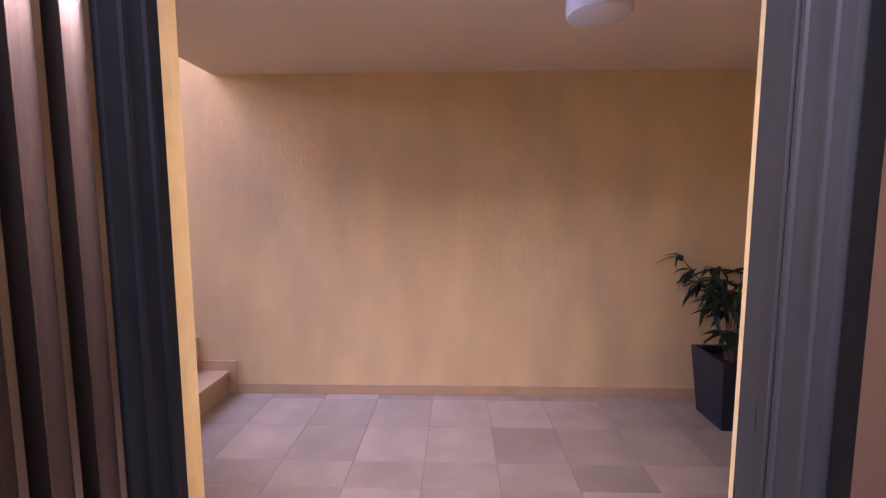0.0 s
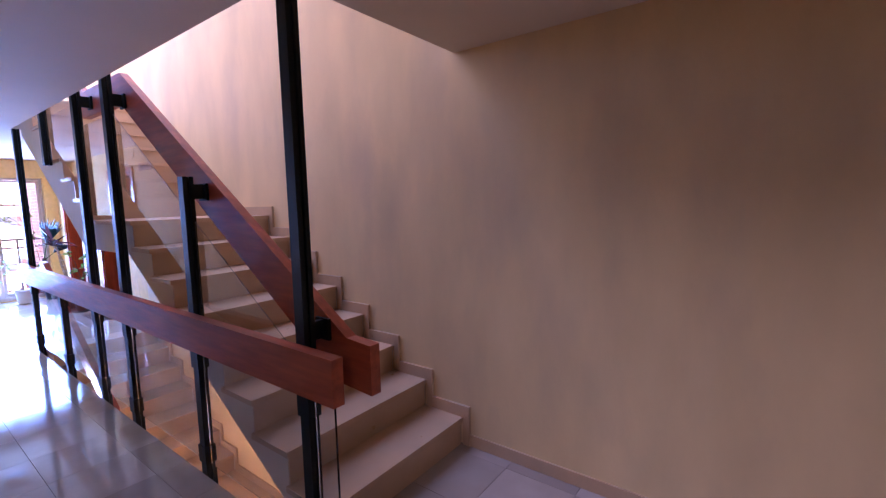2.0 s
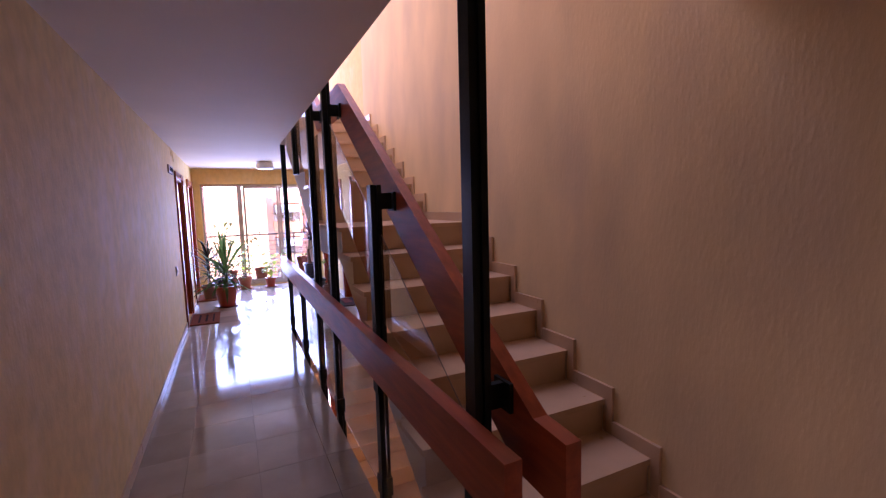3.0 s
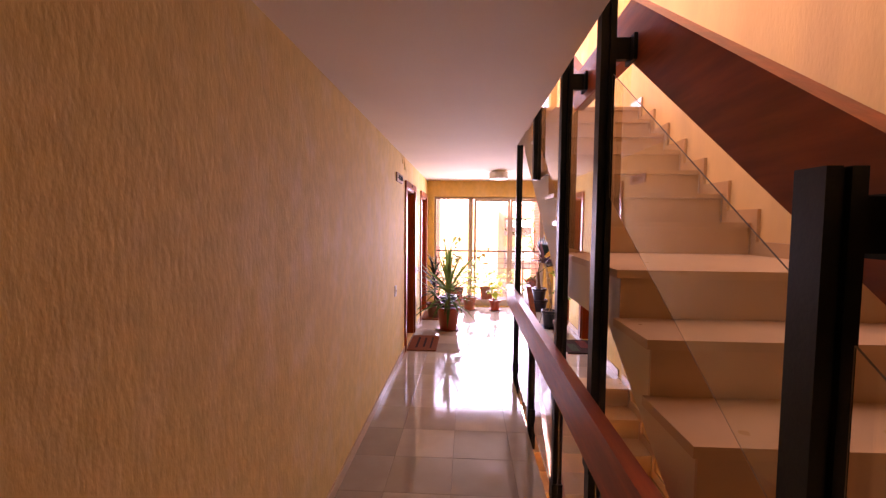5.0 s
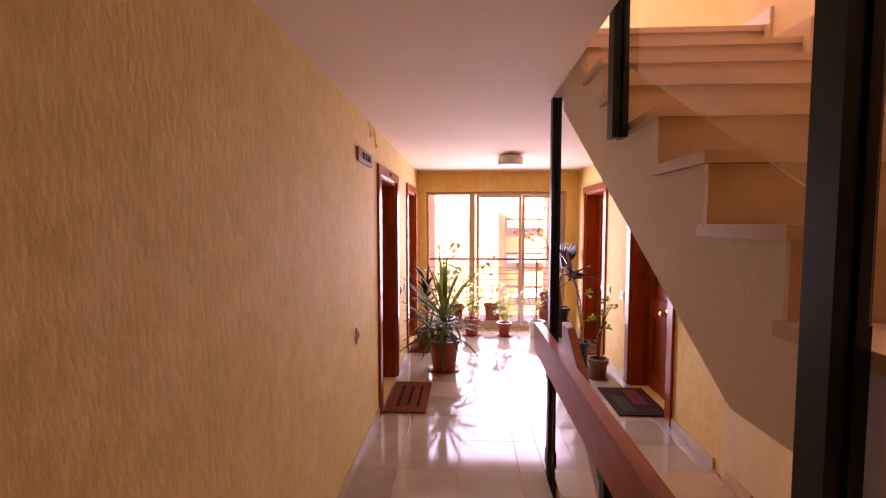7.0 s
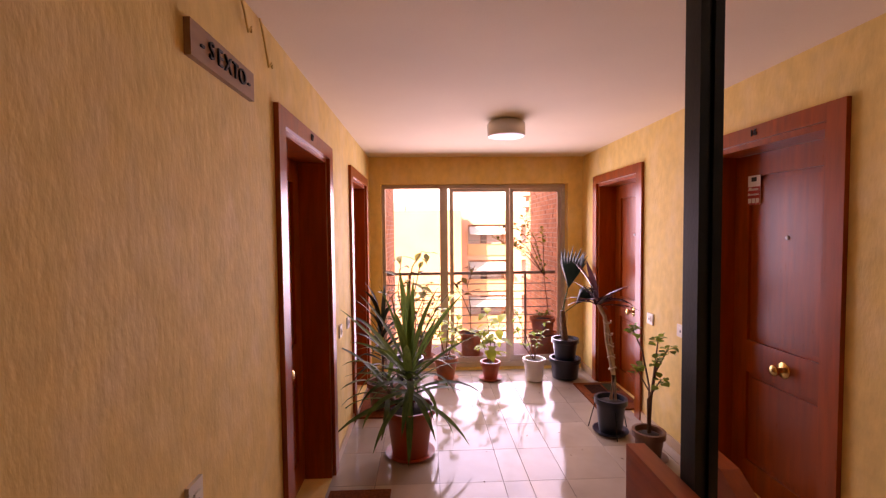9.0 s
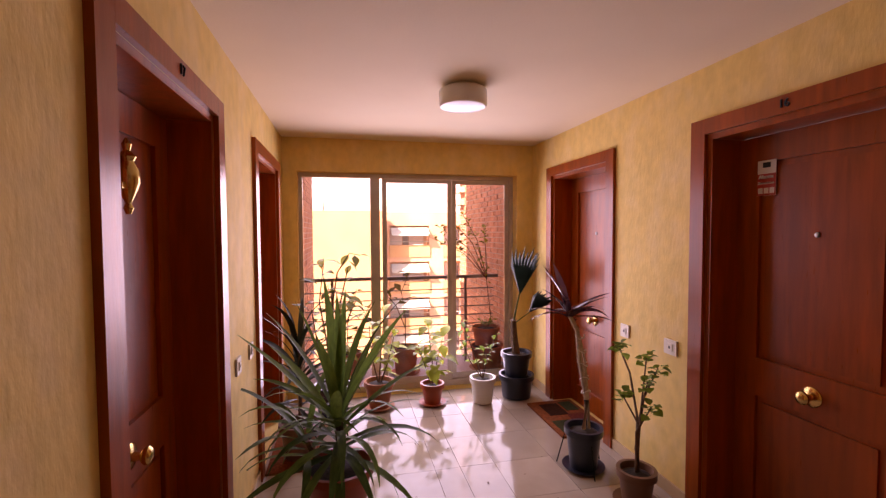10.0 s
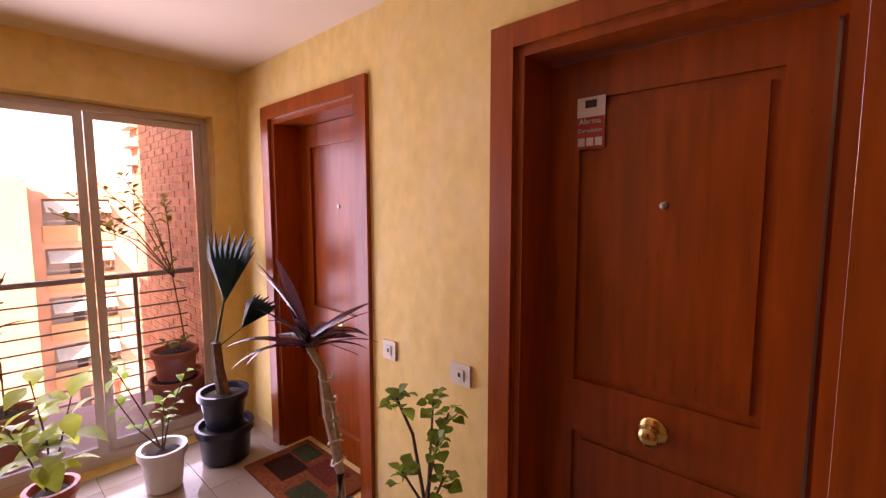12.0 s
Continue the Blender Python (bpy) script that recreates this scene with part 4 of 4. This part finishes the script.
# dark bamboo-like plant by the lift
p = thing("potted_bamboo", pose(2.03, -3.36, 0), "dark leafy bamboo-like plant in tall black planter", "plant")
bm = bmesh.new()
for a, b, z0, z1 in ((0.15, 0.19, 0.0, 0.46),):
    v = [[bm.verts.new((sx * r, sy * r, z)) for sx, sy in ((-1, -1), (1, -1), (1, 1), (-1, 1))] for r, z in ((a, z0), (b, z1), (b - 0.02, z1), (b - 0.025, z1 - 0.05))]
    bm.faces.new(v[0])
    for m0, m1 in zip(v, v[1:]):
        for k in range(4):
            bm.faces.new((m0[k], m0[(k + 1) % 4], m1[(k + 1) % 4], m1[k]))
    bm.faces.new(v[-1])
finish("planter", bm, M_BLACKPOT, p, 0.004)
bl = [strap_mesh("bamboo_leaf", l, 0.034, d, M_DARKLEAF) for l, d in ((0.16, 0.8), (0.19, 0.5), (0.14, 1.2))]
for k in range(15):
    a = k * 2.4
    r = 0.12 + 0.26 * R.random()
    top = R.uniform(0.62, 1.2)
    q0, q1 = Vector((0.05 * math.cos(a), 0.05 * math.sin(a), 0.40)), Vector((r * math.cos(a), r * math.sin(a), top))
    qm = q0.lerp(q1, 0.5) + Vector((-0.06 * math.cos(a), -0.06 * math.sin(a), 0.08))
    stem(p, [q0, qm, q1], 0.006, 0.003, M_BARK, n=5)
    for c in range(3):
        q = qm.lerp(q1, (c + 1) / 3) + Vector((R.uniform(-0.04, 0.04), R.uniform(-0.04, 0.04), 0))
        for i in range(6):
            leaf(p, bl[i % 3], q, a + (i - 2.5) * 0.55 + R.uniform(-0.2, 0.2), R.uniform(-0.9, 0.35), R.uniform(-0.5, 0.5), R.uniform(0.7, 1.15))

# fallen bits of leaf on the floor
bm = bmesh.new()
for k in range(26):
    x, y, a, q = R.uniform(0.9, 2.2), R.uniform(6.6, 8.8), R.uniform(0, 6.28), R.uniform(0.006, 0.016)
    u, w = Vector((math.cos(a), math.sin(a), 0)) * q, Vector((-math.sin(a), math.cos(a), 0)) * q * 0.4
    c = Vector((x, y, 0.002))
    v = [bm.verts.new(t) for t in (c - u, c + w + Vector((0, 0, 0.003)), c + u, c - w + Vector((0, 0, 0.002)))]
    bm.faces.new(v)
tagged(finish("fallen_leaves", bm, M_BARK), "small dry leaf scraps scattered on marble floor", "debris", kind="stuff")

# pots on the balcony
p = thing("balcony_pot_plant", pose(1.17, 9.62, -0.02), "lanky sparse plant in terracotta pot on balcony", "plant")
pot(p, 0.14, 0.11, 0.30, M_TERRA)
leafy(p, [[(0, 0, 0.26), (0.0, 0, 0.6), (-0.04, 0, 0.9), (0.06, 0, 1.15)], [(0, 0, 0.5), (-0.1, 0, 0.75), (-0.24, 0, 0.92)]], [ol[2]], R, 5, 0.007, M_BARK, 0.5, (-0.3, 0.9))
p = thing("balcony_pot_stack", pose(2.08, 9.58, -0.02), "two stacked terracotta pots with low green plant", "plant")
pot(p, 0.17, 0.14, 0.27, M_TERRA)
pot(p, 0.15, 0.12, 0.22, M_TERRA, False, z=0.262)
leafy(p, [[(0, 0, 0.45), (0.04, 0, 0.55)], [(0, 0, 0.45), (-0.06, 0, 0.54)], [(0, 0, 0.45), (0.1, 0.03, 0.56)]], br_s, R, 7, 0.004, M_BARK, 0.3)
p = thing("balcony_shrub", pose(2.22, 9.72, -0.02), "tall thin bare-branched shrub with fine leaves on balcony", "plant")
pot(p, 0.10, 0.09, 0.26, M_TERRA, False)
fl = [broad_mesh("shrub_leaf", 0.075, 0.04, M_YLEAF, 0.5)]
sp = [[(0, 0, 0.2), (-0.05, 0, 0.7), (-0.1, 0, 1.1), (-0.2, 0, 1.4)]]
for dx, z in ((-0.55, 1.62), (-0.4, 1.7), (-0.25, 1.75), (-0.65, 1.5), (0.0, 1.6), (-0.45, 1.45)):
    sp.append([(-0.08, 0, 1.0), (-0.08 + dx * 0.4, 0.05, 1.0 + (z - 1.0) * 0.6), (-0.1 + dx, 0.05, z)])
leafy(p, sp, fl, R, 20, 0.006, M_BARK, 0.55, (-0.6, 0.9))
p = thing("balcony_pot_plant", pose(0.55, 9.6, -0.02), "leafy yellowing plant in terracotta pot on balcony", "plant")
pot(p, 0.14, 0.11, 0.28, M_TERRA)
leafy(p, [[(0, 0, 0.24), (0.0, 0, 0.6), (0.1, 0, 0.95)], [(0, 0, 0.24), (-0.1, 0, 0.6), (-0.2, 0, 1.0)], [(0, 0, 0.24), (0.1, 0, 0.5), (0.25, 0, 0.8)]], ol + yl, R, 9, 0.007, M_BARK, 0.3, (-0.4, 0.9))

# ---- outside ----
GZ = -18.0
bm = bmesh.new()
bmesh.ops.create_grid(bm, x_segments=2, y_segments=2, size=1500)
g = finish("ground", bm, M_GROUND)
g.location = (0, 0, GZ)
S(g, "pale dusty city ground far below", "ground")


def facade(x0, x1, y, top, mat, bays, name, label):
    b = thing(name, pose(0, 0, 0), label, "building", "apartment buildings")
    n = int((top - GZ) / 2.9)
    holes = []
    for k in range(n):
        zf = top - 0.75 - 2.9 * (k + 1)
        for a, c in bays:
            holes.append((a, c, zf + 0.25, zf + 2.55))
    w = holed("front_wall", "y", y, y + 1.4, x0, x1, GZ, top, holes, mat)
    w.parent = b
    box("body", x0, x1, y + 1.42, y + 12, GZ, top - 0.3, mat, 0, b)
    for a, c, z0, z1 in holes:
        m = (a + c) / 2
        box("balcony_front", a - 0.05, c + 0.05, y - 0.12, y - 0.01, z0 - 0.2, z0 + 0.75, M_RENDER, 0.01, b)
        box("window_glass", m - 0.4, m + 0.1, y + 1.36, y + 1.41, z0 + 0.1, z1 - 0.3, M_DARKWIN, 0, b)
        box("roller_shutter", a + 0.08, m - 0.45, y + 1.35, y + 1.41, z0 + 0.1, z1 - 0.2, M_SHUTTER, 0, b)
        box("roller_shutter", m + 0.16, c - 0.25, y + 1.34, y + 1.41, z0 + 0.1, z1 - 0.3, M_SHUTTER, 0, b)
        if (int(a * 3) + int(z0)) % 3 == 0:
            bm = bmesh.new()
            prism(bm, [(y - 0.02, z1 - 0.15), (y - 0.9, z1 - 0.75), (y - 0.9, z1 - 0.8), (y - 0.02, z1 - 0.22)], a + 0.1, c - 0.1)
            finish("awning", bm, M_AWN, b)
        bm = bmesh.new()
        add_box(bm, a, c, y - 0.10, y - 0.06, z0 + 1.0, z0 + 1.05)
        finish("balcony_rail", bm, M_AWN, b)
    x = x0 + 0.6
    while x < x1 - 2:
        bm = bmesh.new()
        prism(bm, [(y + 0.3, top - 0.01), (y + 3.2, top - 0.01), (y + 3.2, top + 1.5)], x, x + 0.35)
        finish("party_wall", bm, M_ROOF, b)
        x += 2.6
    return b


facade(-2.0, 3.3, 38.0, 3.1, M_RENDER, [], "far_apartment_block", "sunlit ochre rendered projecting apartment block")
facade(3.32, 12.0, 40.0, 3.1, M_RENDER2, [(4.0, 7.2), (8.4, 11.4)], "far_apartment_block", "sunlit terracotta apartment block with recessed balconies")
facade(-14.0, -2.02, 40.0, 3.1, M_RENDER2, [(-5.4, -2.6), (-9.6, -6.6), (-13.4, -10.6)], "far_apartment_block", "sunlit terracotta apartment block with recessed balconies")
facade(12.02, 24.0, 38.0, 2.6, M_RENDER, [(14.0, 17.0), (19.0, 22.0)], "far_apartment_block", "sunlit ochre apartment block with recessed balconies")
facade(-30.0, -14.02, 38.0, 2.6, M_RENDER, [(-20.0, -17.0), (-26.0, -23.0)], "far_apartment_block", "sunlit ochre apartment block with recessed balconies")

# ---- floor tiles last ----
floor = new("floor", bpy.data.meshes.new("floor"))
bm = bmesh.new()
add_box(bm, 0.0, W, Y1 + 0.0005, Y1 + 0.238, -0.3, -0.001)
bm.to_mesh(floor.data)
bm.free()
floor.data.materials.append(M_MARBLE)
S(floor, "polished cream marble floor tiles with thin joints", "floor")
TX, TY, X_OFF, Y_OFF = 0.40, 0.405, 0.285, -0.12
tile_cache = {}


def tile(x0, x1, y0, y1):
    key = (round(x1 - x0, 3), round(y1 - y0, 3))
    if key not in tile_cache:
        bm = bmesh.new()
        add_box(bm, 0.0008, key[0] - 0.0008, 0.0008, key[1] - 0.0008, -0.0115, 0.0)
        bmesh.ops.bevel(bm, geom=[e for e in bm.edges if all(v.co.z > -0.001 for v in e.verts)], offset=0.001, segments=1, affect='EDGES')
        me = bpy.data.meshes.new("tile")
        bm.to_mesh(me)
        bm.free()
        me.materials.append(M_MARBLE)
        tile_cache[key] = me
    o = new("tile", tile_cache[key])
    o.location = (x0, y0, random.uniform(-0.0003, 0.0003))
    o.parent = floor


def cuts(a, b, off, pitch):
    k0 = math.ceil((a - off) / pitch + 1e-6)
    out = [a]
    while off + k0 * pitch < b - 1e-6:
        out.append(off + k0 * pitch)
        k0 += 1
    return out + [b]


for xa, xb, ya, yb in ((0.0, WELL_X, Y0, Y1), (WELL_X, W, Y0, NOSE1 + 0.016), (WELL_X, W, WELL_Y1, Y1)):
    xs, ys = cuts(xa, xb, X_OFF, TX), cuts(ya, yb, Y_OFF, TY)
    for x0, x1 in zip(xs, xs[1:]):
        for y0, y1 in zip(ys, ys[1:]):
            if x1 - x0 > 0.012 and y1 - y0 > 0.012:
                tile(x0, x1, y0, y1)
for k, (y0, y1) in enumerate(((DOORS["R1"]), (DOORS["R2"]))):
    S(box("threshold", W, W + 0.23, y0, y1, -0.05, -0.001, M_STEP), "stone door threshold", "threshold")
for y0, y1 in (DOORS["L1"], DOORS["L2"]):
    S(box("threshold", -0.23, 0, y0, y1, -0.05, -0.001, M_STEP), "stone door threshold", "threshold")
